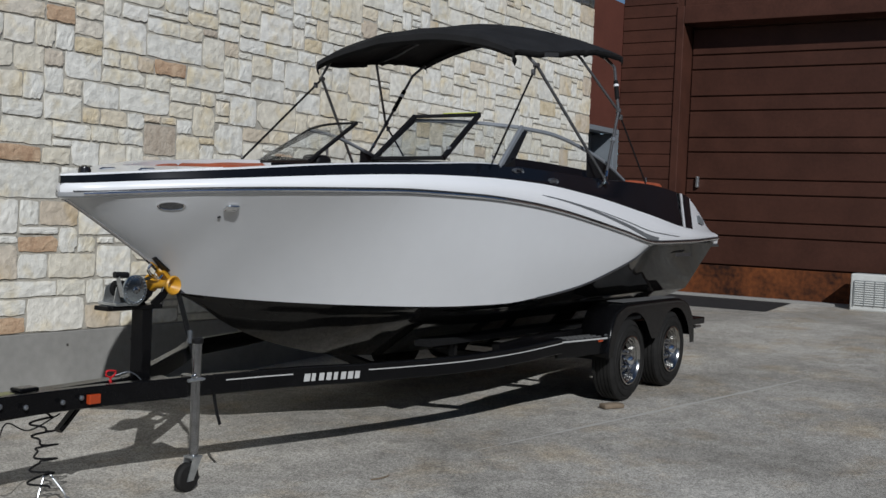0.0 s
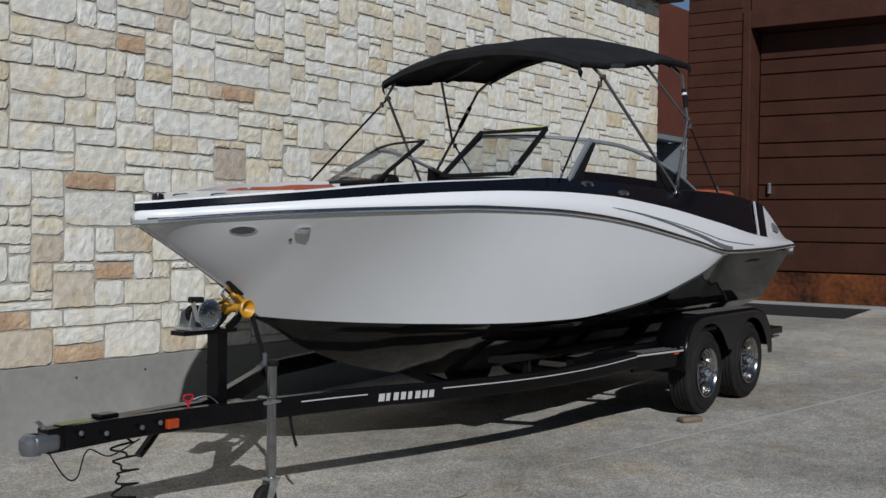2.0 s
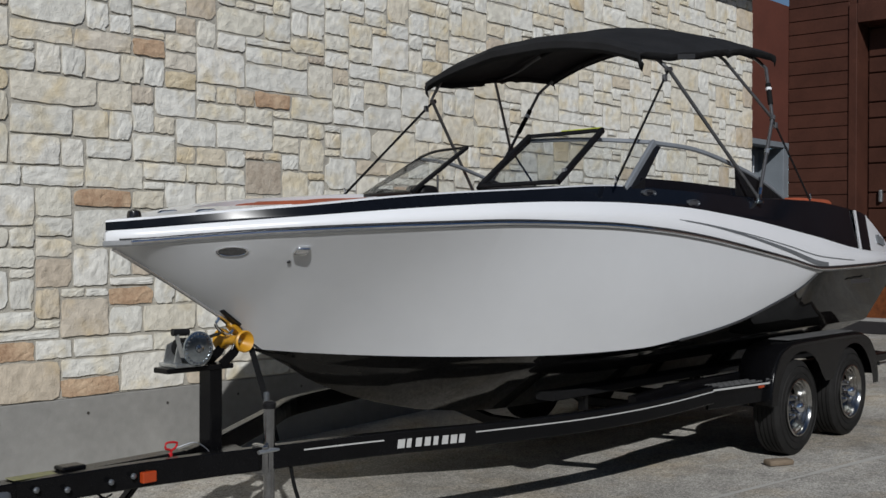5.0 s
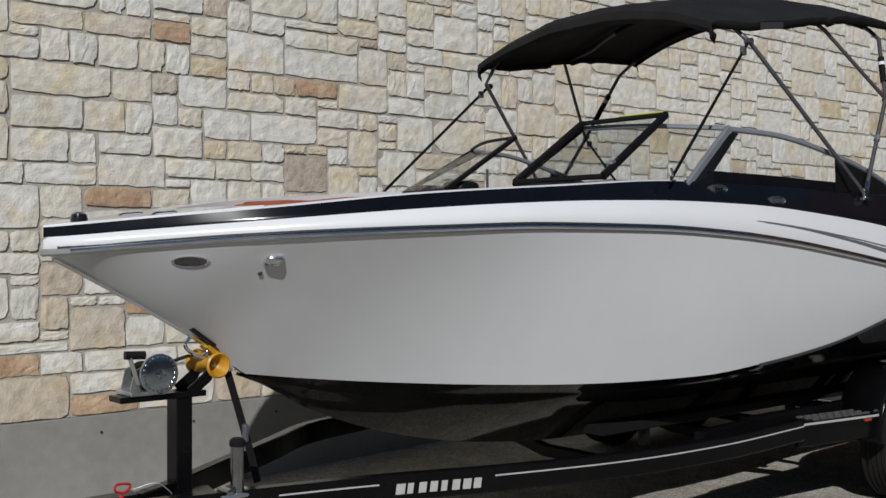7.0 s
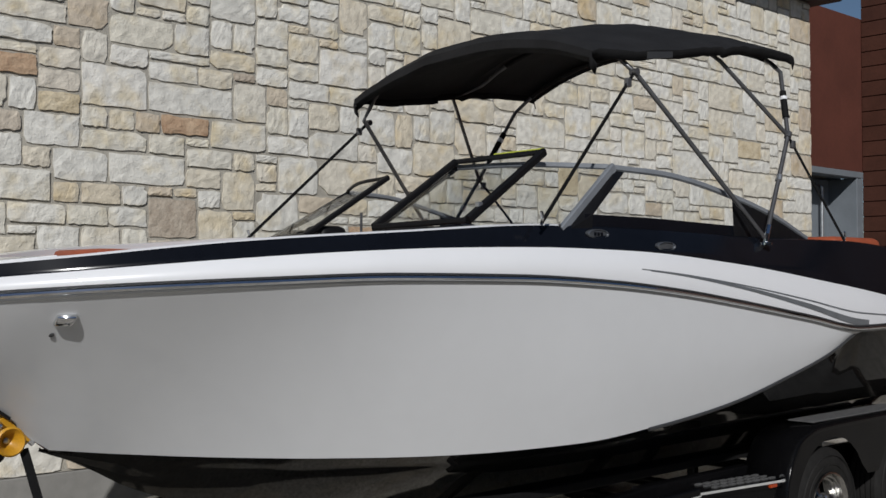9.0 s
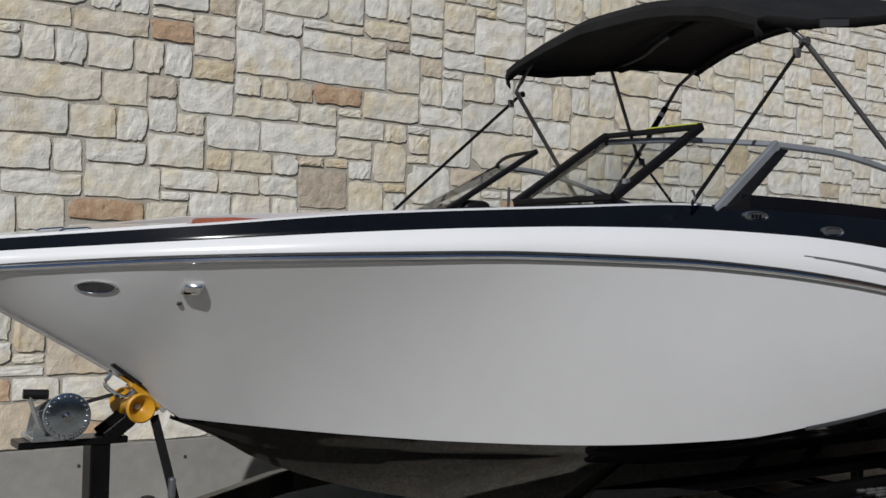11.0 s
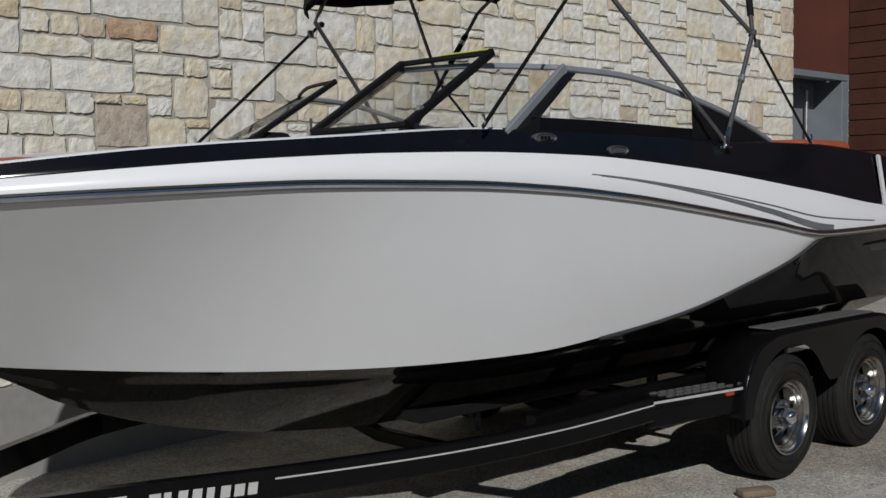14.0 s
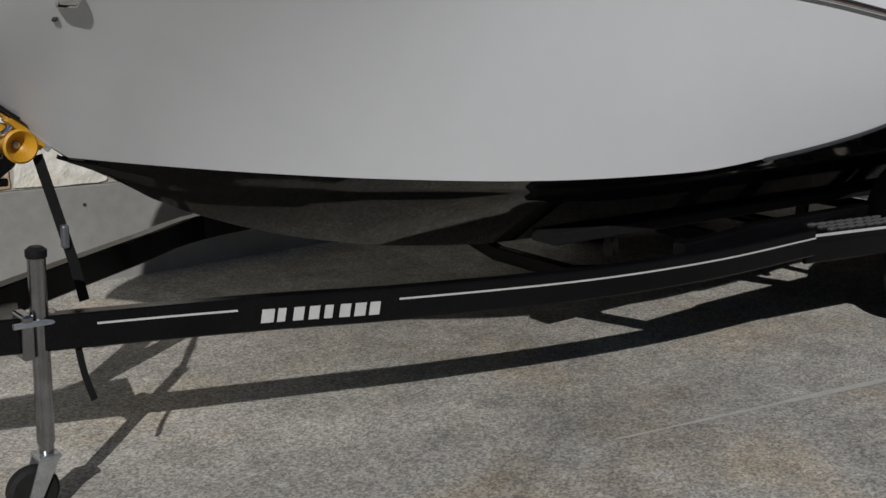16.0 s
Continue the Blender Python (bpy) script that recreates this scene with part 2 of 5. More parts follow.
def ground_mat():
    """Worn pale concrete paving with exposed aggregate, broad stains and fine cracks."""
    m = bpy.data.materials.new("worn_paving")
    m.use_nodes = True
    nt = m.node_tree
    p = nt.nodes["Principled BSDF"]
    p.inputs["Roughness"].default_value, p.inputs["Specular IOR Level"].default_value = 0.9, 0.2
    geo = nt.nodes.new("ShaderNodeNewGeometry")
    pos = geo.outputs["Position"]

    def noise_tex(s, d, rough=0.5):
        n = nt.nodes.new("ShaderNodeTexNoise")
        n.inputs["Scale"].default_value, n.inputs["Detail"].default_value, n.inputs["Roughness"].default_value = s, d, rough
        nt.links.new(pos, n.inputs["Vector"])
        return n.outputs[0]

    def rng(src, a, b, c, d):
        r = nt.nodes.new("ShaderNodeMapRange")
        for i, v in enumerate((a, b, c, d)):
            r.inputs[i + 1].default_value = v
        nt.links.new(src, r.inputs[0])
        return r.outputs[0]

    def mul(a, b):
        x = nt.nodes.new("ShaderNodeMix")
        x.data_type, x.blend_type = "RGBA", "MULTIPLY"
        x.inputs[0].default_value = 1
        nt.links.new(a, x.inputs[6])
        nt.links.new(b, x.inputs[7])
        return x.outputs[2]
    base = nt.nodes.new("ShaderNodeMix")
    base.data_type = "RGBA"
    nt.links.new(rng(noise_tex(0.55, 5, 0.6), 0.38, 0.66, 0, 1), base.inputs[0])
    base.inputs[6].default_value, base.inputs[7].default_value = (0.27, 0.255, 0.228, 1), (0.43, 0.41, 0.372, 1)
    warm = nt.nodes.new("ShaderNodeMix")
    warm.data_type, warm.blend_type = "RGBA", "MULTIPLY"
    nt.links.new(rng(noise_tex(1.3, 7, 0.7), 0.5, 0.72, 0, 1), warm.inputs[0])
    nt.links.new(base.outputs[2], warm.inputs[6])
    warm.inputs[7].default_value = (1.05, 0.93, 0.76, 1)
    vor = nt.nodes.new("ShaderNodeTexVoronoi")
    vor.inputs["Scale"].default_value = 120
    nt.links.new(pos, vor.inputs["Vector"])
    sep = nt.nodes.new("ShaderNodeSeparateColor")
    nt.links.new(vor.outputs["Color"], sep.inputs[0])
    c = mul(warm.outputs[2], rng(sep.outputs[0], 0, 1, 0.58, 1.42))
    c = mul(c, rng(noise_tex(5, 10, 0.78), 0.3, 0.7, 0.70, 1.28))
    c = mul(c, rng(noise_tex(42, 6, 0.7), 0.32, 0.68, 0.78, 1.20))
    crack = nt.nodes.new("ShaderNodeTexVoronoi")
    crack.feature = "DISTANCE_TO_EDGE"
    crack.inputs["Scale"].default_value = 0.32
    wob = nt.nodes.new("ShaderNodeTexNoise")
    wob.inputs["Scale"].default_value, wob.inputs["Detail"].default_value = 2.5, 6
    nt.links.new(pos, wob.inputs["Vector"])
    va = nt.nodes.new("ShaderNodeVectorMath")
    va.operation = "MULTIPLY_ADD"
    nt.links.new(wob.outputs["Color"], va.inputs[0])
    va.inputs[1].default_value = (0.55, 0.55, 0.0)
    nt.links.new(pos, va.inputs[2])
    nt.links.new(va.outputs[0], crack.inputs["Vector"])
    c = mul(c, rng(crack.outputs["Distance"], 0.0, 0.005, 0.82, 1.0))
    nt.links.new(c, p.inputs["Base Color"])
    b = nt.nodes.new("ShaderNodeBump")
    b.inputs["Strength"].default_value, b.inputs["Distance"].default_value = 0.55, 0.006
    nt.links.new(sep.outputs[1], b.inputs["Height"])
    nt.links.new(b.outputs[0], p.inputs["Normal"])
    return m


PAVING = ground_mat()


# ---- helpers for shapes ----
def mesh_from(name, verts, faces, material, smooth=False):
    me = bpy.data.meshes.new(name)
    me.from_pydata([tuple(v) for v in verts], [], faces)
    me.materials.append(material)
    if smooth:
        for poly in me.polygons:
            poly.use_smooth = True
    me.update()
    return me


def thing(name, base, label, category, group=""):
    ob = new(name)
    ob.empty_display_size = 0.1
    ob.location = base
    return tagged(ob, label, category, group)


def attach(ob, parent, label=""):
    """Parents ob, whose mesh is in world places, to a thing (an Empty) or to a part."""
    ob.parent = parent
    if parent.type == "EMPTY":
        ob.matrix_parent_inverse = Matrix.Translation(-parent.location)
    if label:
        ob["label"] = label
    return ob


def part(name, shape, material, parent, label="", smooth=False):
    """shape: a bmesh, or (verts, faces). ONE mesh object under a thing or a part."""
    if isinstance(shape, tuple):
        bm = bmesh.new()
        vs = [bm.verts.new(v) for v in shape[0]]
        for f in shape[1]:
            bm.faces.new([vs[i] for i in f])
    else:
        bm = shape
    bmesh.ops.recalc_face_normals(bm, faces=bm.faces)
    me = bpy.data.meshes.new(name)
    bm.to_mesh(me)
    bm.free()
    me.materials.append(material)
    if smooth:
        me.polygons.foreach_set("use_smooth", [True] * len(me.polygons))
        me.set_sharp_from_angle(angle=radians(38))
    return attach(new(name, me), parent, label) if parent else new(name, me)


def grid(rows, close_u=False, close_v=False):
    """A skin over rows of points, all of one length."""
    n, m = len(rows), len(rows[0])
    verts = [p for row in rows for p in row]
    faces = []
    for i in range(n if close_u else n - 1):
        for j in range(m if close_v else m - 1):
            a, b = i * m + j, i * m + (j + 1) % m
            c, d = (i + 1) % n * m + (j + 1) % m, (i + 1) % n * m + j
            faces.append((a, b, c, d))
    return verts, faces


def spline(xs, ys):
    """A smooth curve through the points that does not overshoot."""
    xs, ys = np.array(xs, float), np.array(ys, float)
    h, d = np.diff(xs), np.diff(ys) / np.diff(xs)
    m = np.zeros(len(xs))
    m[0], m[-1] = d[0], d[-1]
    for i in range(1, len(xs) - 1):
        if d[i - 1] * d[i] > 0:
            w1, w2 = 2 * h[i] + h[i - 1], h[i] + 2 * h[i - 1]
            m[i] = (w1 + w2) / (w1 / d[i - 1] + w2 / d[i])

    def f(x):
        x = min(max(x, xs[0]), xs[-1])
        i = min(int(np.searchsorted(xs, x, "right")) - 1, len(h) - 1)
        s = (x - xs[i]) / h[i]
        return float((1 + 2 * s) * (1 - s) ** 2 * ys[i] + s * (1 - s) ** 2 * h[i] * m[i] + s * s * (3 - 2 * s) * ys[i + 1] + s * s * (s - 1) * h[i] * m[i + 1])
    return f


def smooth_path(pts, n=8):
    """Catmull-Rom through the points."""
    P = [Vector(p) for p in pts]
    P = [2 * P[0] - P[1]] + P + [2 * P[-1] - P[-2]]
    out = []
    for i in range(1, len(P) - 2):
        for k in range(n):
            s = k / n
            a, b, c, d = P[i - 1:i + 3]
            out.append(0.5 * ((2 * b) + (c - a) * s + (2 * a - 5 * b + 4 * c - d) * s * s + (3 * b - a - 3 * c + d) * s ** 3))
    return out + [P[-2]]


def sweep(bm, pts, section, up=Vector((0, 0, 1))):
    """Sweeps a closed section (pairs across, up) along the points, with ends closed."""
    P = [Vector(p) for p in pts]
    rings = []
    for i, p in enumerate(P):
        way = (P[min(i + 1, len(P) - 1)] - P[max(i - 1, 0)]).normalized()
        u = up if abs(way.dot(up)) < 0.97 else Vector((1, 0, 0))
        side = way.cross(u).normalized()
        top = side.cross(way).normalized()
        rings.append([bm.verts.new(p + side * a + top * b) for a, b in section])
    k = len(section)
    for r, s in zip(rings, rings[1:]):
        for j in range(k):
            bm.faces.new((r[j], r[(j + 1) % k], s[(j + 1) % k], s[j]))
    bm.faces.new(rings[0][::-1])
    bm.faces.new(rings[-1])
    return bm


def circle(r, n=10):
    return [(r * math.cos(2 * math.pi * i / n), r * math.sin(2 * math.pi * i / n)) for i in range(n)]


def rect(w, h, c=0.006):
    """A rectangle section with clipped corners."""
    a, b = w / 2, h / 2
    return [(-a + c, -b), (a - c, -b), (a, -b + c), (a, b - c), (a - c, b), (-a + c, b), (-a, b - c), (-a, -b + c)]


def tube(pts, r, n=10):
    return sweep(bmesh.new(), pts, circle(r, n))


def beam(pts, w, h, c=0.006):
    return sweep(bmesh.new(), pts, rect(w, h, c))


def box(lo, hi, bevel=0.006, bm=None, seg=2):
    bm = bm or bmesh.new()
    lo, hi = Vector(lo), Vector(hi)
    made = bmesh.ops.create_cube(bm, size=1.0, matrix=Matrix.Translation((lo + hi) / 2) @ Matrix.Diagonal((*(hi - lo), 1)))
    if bevel:
        edges = {e for v in made["verts"] for e in v.link_edges}
        bmesh.ops.bevel(bm, geom=list(edges), offset=bevel, segments=seg, affect="EDGES", profile=0.5)
    return bm


def lathe(profile, centre, axis="y", n=32, bm=None, caps=True):
    """Turns a profile of (radius, along) round an axis through centre."""
    bm = bm or bmesh.new()
    c = Vector(centre)
    rings = []
    for r, s in profile:
        ring = []
        for i in range(n):
            a = 2 * math.pi * i / n
            u, v = r * math.cos(a), r * math.sin(a)
            off = {"x": (s, u, v), "y": (u, s, v), "z": (u, v, s)}[axis]
            ring.append(bm.verts.new(c + Vector(off)))
        rings.append(ring)
    for r, s in zip(rings, rings[1:]):
        for j in range(n):
            bm.faces.new((r[j], r[(j + 1) % n], s[(j + 1) % n], s[j]))
    if caps:
        bm.faces.new(rings[0])
        bm.faces.new(rings[-1])
    return bm


def slab(quad, thick):
    """A plate of some thickness over a planar loop of points."""
    q = [Vector(p) for p in quad]
    nrm = (q[1] - q[0]).cross(q[2] - q[0]).normalized() * thick / 2
    bm = bmesh.new()
    a, b = [bm.verts.new(p + nrm) for p in q], [bm.verts.new(p - nrm) for p in q]
    bm.faces.new(a)
    bm.faces.new(b[::-1])
    for i in range(len(q)):
        j = (i + 1) % len(q)
        bm.faces.new((a[i], b[i], b[j], a[j]))
    return bm


def ground_z(x):
    return max(-0.45, min(0.36, 0.033 * (x - 6.3)))


# ---- setting ----
WALL_Y, WALL_END, STONE_BASE, WALL_TOP = 7.735, 12.49, 0.463, 4.77
GX = [-300, -60, -20, -7.336, 0, 6.3, 12, 17.2, 40, 300]
GY = [-300, -60, -15, -4, 0, 4, 7.6, 12, 60, 300]
ground = new("ground", mesh_from("ground", *grid([[(x, y, ground_z(x)) for y in GY] for x in GX]), PAVING))
tagged(ground, "worn pale concrete paving with stains and cracks", "ground", kind="structure")


def setting(name, bm, material, label, category, smooth=False):
    return tagged(part(name, bm, material, None, "", smooth), label, category, kind="structure")


wall_north = setting("wall_north", box((-9, WALL_Y - 0.001, STONE_BASE), (WALL_END - 0.004, WALL_Y + 0.6, WALL_TOP), 0), MORTAR,
                     "wall of split cream limestone in random courses", "wall")
plinth = setting("wall_plinth", box((-9, WALL_Y - 0.012, -0.9), (WALL_END + 0.004, WALL_Y + 0.6, STONE_BASE - 0.003), 0.008), CONCRETE,
                 "smooth grey cast concrete base under stone wall", "wall base")
for hx, hz in ((1.53, 0.345), (2.16, 0.345), (1.98, 0.042), (2.79, 0.351), (3.42, 0.354), (4.05, 0.355), (4.68, 0.355)):
    part("tie_hole", lathe([(0.010, 0), (0.007, 0.004), (0.003, 0.0045)], (hx, WALL_Y - 0.017, hz), "y", 10), SOFFIT, plinth)
setting("roof_edge", box((-9, WALL_Y - 0.3, WALL_TOP + 0.004), (WALL_END + 0.22, WALL_Y + 0.9, WALL_TOP + 0.24), 0.02), SOFFIT,
        "dark metal roof edge over stone wall", "roof edge")
setting("wall_return", box((WALL_END - 0.5, WALL_Y + 0.604, -0.3), (WALL_END - 0.01, 9.4, 4.7), 0), CONCRETE, "plain return wall behind the stone corner", "wall")

# Unseen wall added behind the camera; it keeps low sky light off the boat.
setting("low_sky_blocker", box((-30, -10.4, -1.4), (30, -10.0, 5.5), 0.02), CONCRETE, "unseen plain grey wall added behind the camera to block low sky light", "wall")

GAR_X, RUST_Y = 16.0, 8.85
fascia = setting("wall_fascia", box((WALL_END, RUST_Y, 3.12), (GAR_X + 0.3, RUST_Y + 0.3, 5.33), 0.004), RUST_PLATE,
                 "rust brown metal fascia over a doorway", "wall")
door_1 = setting("door_1", box((13.9, RUST_Y + 0.42, 0.2), (15.82, RUST_Y + 0.47, 3.02), 0.004), GREY_FRAME, "closed grey metal side door under fascia", "door")
for lo, hi in (((WALL_END, RUST_Y - 0.02, 3.03), (GAR_X, RUST_Y + 0.2, 3.117)), ((15.82, RUST_Y - 0.01, 0.2), (GAR_X - 0.002, RUST_Y + 0.46, 3.027)), ((13.5, RUST_Y + 0.03, 0.2), (13.9, RUST_Y + 0.46, 3.027))):
    part("door_frame", box(lo, hi, 0.008), GREY_FRAME, door_1)
part("pull_bar", tube([(15.45, RUST_Y + 0.42, 1.0), (15.45, RUST_Y + 0.33, 1.05), (15.45, RUST_Y + 0.33, 2.9), (15.45, RUST_Y + 0.42, 2.95)], 0.022), STEEL, door_1)
setting("wall_behind_door", box((WALL_END, RUST_Y + 0.48, 0.0), (GAR_X + 0.3, RUST_Y + 0.6, 5.1), 0), CONCRETE, "plain wall behind the side doorway", "wall")

DOOR_Y, DOOR_TOP = 7.72, 4.92
wall_east = setting("wall_east", box((GAR_X + 0.03, DOOR_Y, -0.2), (GAR_X + 0.7, RUST_Y - 0.004, 7.5), 0), BROWN,
                    "brown timber clad wall beside the garage door", "wall")
setting("wall_over_door", box((GAR_X + 0.002, -6, DOOR_TOP + 0.3), (GAR_X + 0.7, DOOR_Y - 0.003, 7.5), 0), BROWN, "brown timber clad wall above the garage door", "wall")
setting("door_header", box((GAR_X - 0.03, -6, DOOR_TOP), (GAR_X + 0.7, DOOR_Y - 0.004, DOOR_TOP + 0.297), 0.01), BROWN, "brown header beam over the garage door", "trim")
setting("door_post", box((GAR_X - 0.03, DOOR_Y - 0.003, 0.2), (GAR_X + 0.028, DOOR_Y + 0.13, DOOR_TOP + 0.297), 0.01), BROWN, "brown door post beside the garage door", "trim")
z = 0.98
while z < 7.4:
    part("board", box((GAR_X, DOOR_Y + 0.135, z), (GAR_X + 0.029, RUST_Y - 0.006, z + 0.205), 0.006, seg=1), BROWN, wall_east)
    z += 0.215
garage_door = setting("garage_door", box((GAR_X + 0.45, -6, 0.2), (GAR_X + 0.51, DOOR_Y, DOOR_TOP + 0.2), 0), BROWN_DARK,
                      "closed brown sectional garage door of wide boards", "garage door")
z, k = 0.85, 0
while z < DOOR_TOP:
    h = (0.50, 0.32)[k % 2] if k < 1 else (0.46, 0.25)[k % 2]
    part("door_panel", box((GAR_X + 0.40, -6, z), (GAR_X + 0.449, DOOR_Y - 0.02, z + h - 0.018), 0.012, seg=1), BROWN_DARK, garage_door)
    z += h
    k += 1
part("door_handle", box((GAR_X + 0.33, 7.46, 2.15), (GAR_X + 0.398, 7.51, 2.34), 0.01), STEEL, garage_door, "small grey metal lift handle")
setting("rust_skirt", box((GAR_X + 0.1, -6, 0.15), (GAR_X + 0.16, RUST_Y - 0.01, 0.84), 0.008), RUST, "rusted steel skirting along the garage wall", "skirting")
setting("kerb", box((GAR_X - 0.18, -6, 0.0), (GAR_X + 0.09, RUST_Y - 0.02, ground_z(GAR_X) + 0.035), 0.015), CONCRETE, "low pale concrete edge along the garage", "kerb")
# Flat black sheet laid just above the paving before the garage.
patch = setting("dark_patch", ([(14.2, 5.55, ground_z(14.2) + 0.004), (15.8, 5.61, ground_z(15.8) + 0.004), (15.8, 8.8, ground_z(15.8) + 0.004), (14.05, 8.8, ground_z(14.05) + 0.004)], [(0, 1, 2, 3)]),
                PATCH, "flat black patch on the paving", "patch")


def painted_line(pts, w):
    P = [Vector(p) for p in pts]
    way = (P[-1] - P[0]).normalized()
    s = Vector((-way.y, way.x, 0)) * w / 2
    rows = []
    for i in range(61):
        p = P[0].lerp(P[-1], i / 60)
        k = (0.75 + 0.5 * noise.noise(Vector((i * 0.45, 0.3, w)))) * min(1.0, 0.25 + i / 30, (62 - i) / 14)
        rows.append([(*(p + s * k)[:2], ground_z(p.x) + 0.003), (*(p - s * k)[:2], ground_z(p.x) + 0.003)])
    return grid(rows)


setting("parking_line", painted_line([(4.1, 4.40, 0), (8.7, 3.40, 0)], 0.058), LINE_PAINT, "worn thin white parking line on the paving", "line")

# ---- boat ----
YC = 5.56
B_RAIL = spline([1.60, 1.64, 1.72, 1.85, 2.05, 2.35, 2.85, 3.35, 4.1, 5.1, 6.1, 6.7, 7.6, 8.75], [0, 0.07, 0.15, 0.235, 0.40, 0.63, 0.89, 1.05, 1.18, 1.25, 1.275, 1.28, 1.25, 1.12])
Z_RAIL = spline([1.60, 1.86, 2.17, 2.5, 2.9, 3.4, 4.0, 4.54, 5.0, 5.47, 6.1, 6.7, 7.6, 8.75], [1.505, 1.53, 1.56, 1.583, 1.602, 1.618, 1.612, 1.586, 1.545, 1.488, 1.404, 1.328, 1.340, 1.37])
Z_BAND = spline([1.60, 2.3, 2.85, 3.27, 3.7, 4.2, 4.7, 5.5, 6.57, 7.55, 8.75], [1.562, 1.636, 1.687, 1.716, 1.735, 1.743, 1.735, 1.683, 1.571, 1.468, 1.42])
Z_DECK = spline([1.60, 1.98, 2.33, 2.85, 3.46, 4.3, 5.0, 5.8, 6.7, 7.3, 7.75, 8.2, 8.75], [1.60, 1.645, 1.685, 1.745, 1.79, 1.838, 1.83, 1.815, 1.815, 1.79, 1.745, 1.62, 1.425])
Z_STEM = spline([1.60, 1.66, 1.9, 2.17, 2.34, 2.50, 2.68, 2.83, 3.02, 3.25, 3.5, 3.9, 4.6, 8.3], [1.50, 1.47, 1.34, 1.185, 1.08, 0.945, 0.855, 0.768, 0.688, 0.610, 0.545, 0.47, 0.41, 0.38])
B_EDGE = spline([2.47, 2.75, 3.05, 3.4, 3.8, 4.2, 4.7, 5.5, 6.2, 6.72], [0.0, 0.15, 0.37, 0.63, 0.85, 0.99, 1.10, 1.19, 1.235, 1.25])
Z_EDGE = spline([2.47, 2.75, 3.05, 3.4, 4.0, 4.5, 4.95, 5.5, 6.0, 6.4, 6.72], [0.950, 0.918, 0.897, 0.884, 0.873, 0.880, 0.920, 0.992, 1.10, 1.20, 1.318])
B_CHINE = spline([2.55, 3.0, 3.4, 4.0, 5.0, 6.0, 8.1], [0.02, 0.22, 0.48, 0.78, 0.97, 1.02, 1.02])
Z_CHINE = spline([2.55, 3.0, 3.4, 4.0, 5.0, 6.0, 8.1], [0.925, 0.86, 0.82, 0.815, 0.84, 0.87, 0.88])
X_PEAK, X_TRANSOM = 6.72, 8.12


def rake(x, z):
    """The transom leans outwards: the hull's end shifts with the height."""
    return max(0.0, (x - 7.5) / (X_TRANSOM - 7.5)) * (z - 0.80) * 0.62


def lip(x):
    """Overhang of the deck over the hull."""
    return 0.007 * min(1.0, (x - 1.6) / 0.35)


def hull_top(x, s):
    return Vector((x, YC + s * max(0.0, B_RAIL(x) - lip(x)), Z_RAIL(x) - 0.02))


def side_point(x, v, s):
    """On the hull's side: v 0 at the deck joint, 1 at the lower edge of the pale panel, or at the stem before it."""
    a = hull_top(x, s)
    if x < 2.47:
        b = Vector((x, YC, Z_STEM(x)))
    elif x < X_PEAK:
        b = Vector((x, YC + s * B_EDGE(x), Z_EDGE(x)))
    else:
        b = a
    p = a.lerp(b, v)
    if x < 2.47 and 0 < v < 1:
        # the stem is rounded
        soft = min(1.0, max(0.0, (2.47 - x) / 0.35))
        p.y = YC + (a.y - YC) * (1 - v) ** (1 - 0.24 * soft)
    hollow = 0.025 * min(1.0, max(0.0, (x - 2.4) / 2.0))
    p.y += s * hollow * math.sin(math.pi * v) * min(1, (x - 1.6) / 0.8) * max(0.0, min(1.0, (X_PEAK - x) / 1.5))
    return p


def band_point(x, v, s, out=0.0):
    """On the white gunwale: v 0 at the rub rail, 1 at the top of the white band."""
    z0, z1 = Z_RAIL(x), max(Z_BAND(x), Z_RAIL(x) + 0.03)
    b = B_RAIL(x)
    y = b * (1 - 0.03 * v) + 0.018 * math.sin(math.pi * v) + out
    return Vector((x, YC + s * max(0, y if b > 0.02 else 0), z0 + (z1 - z0) * v))


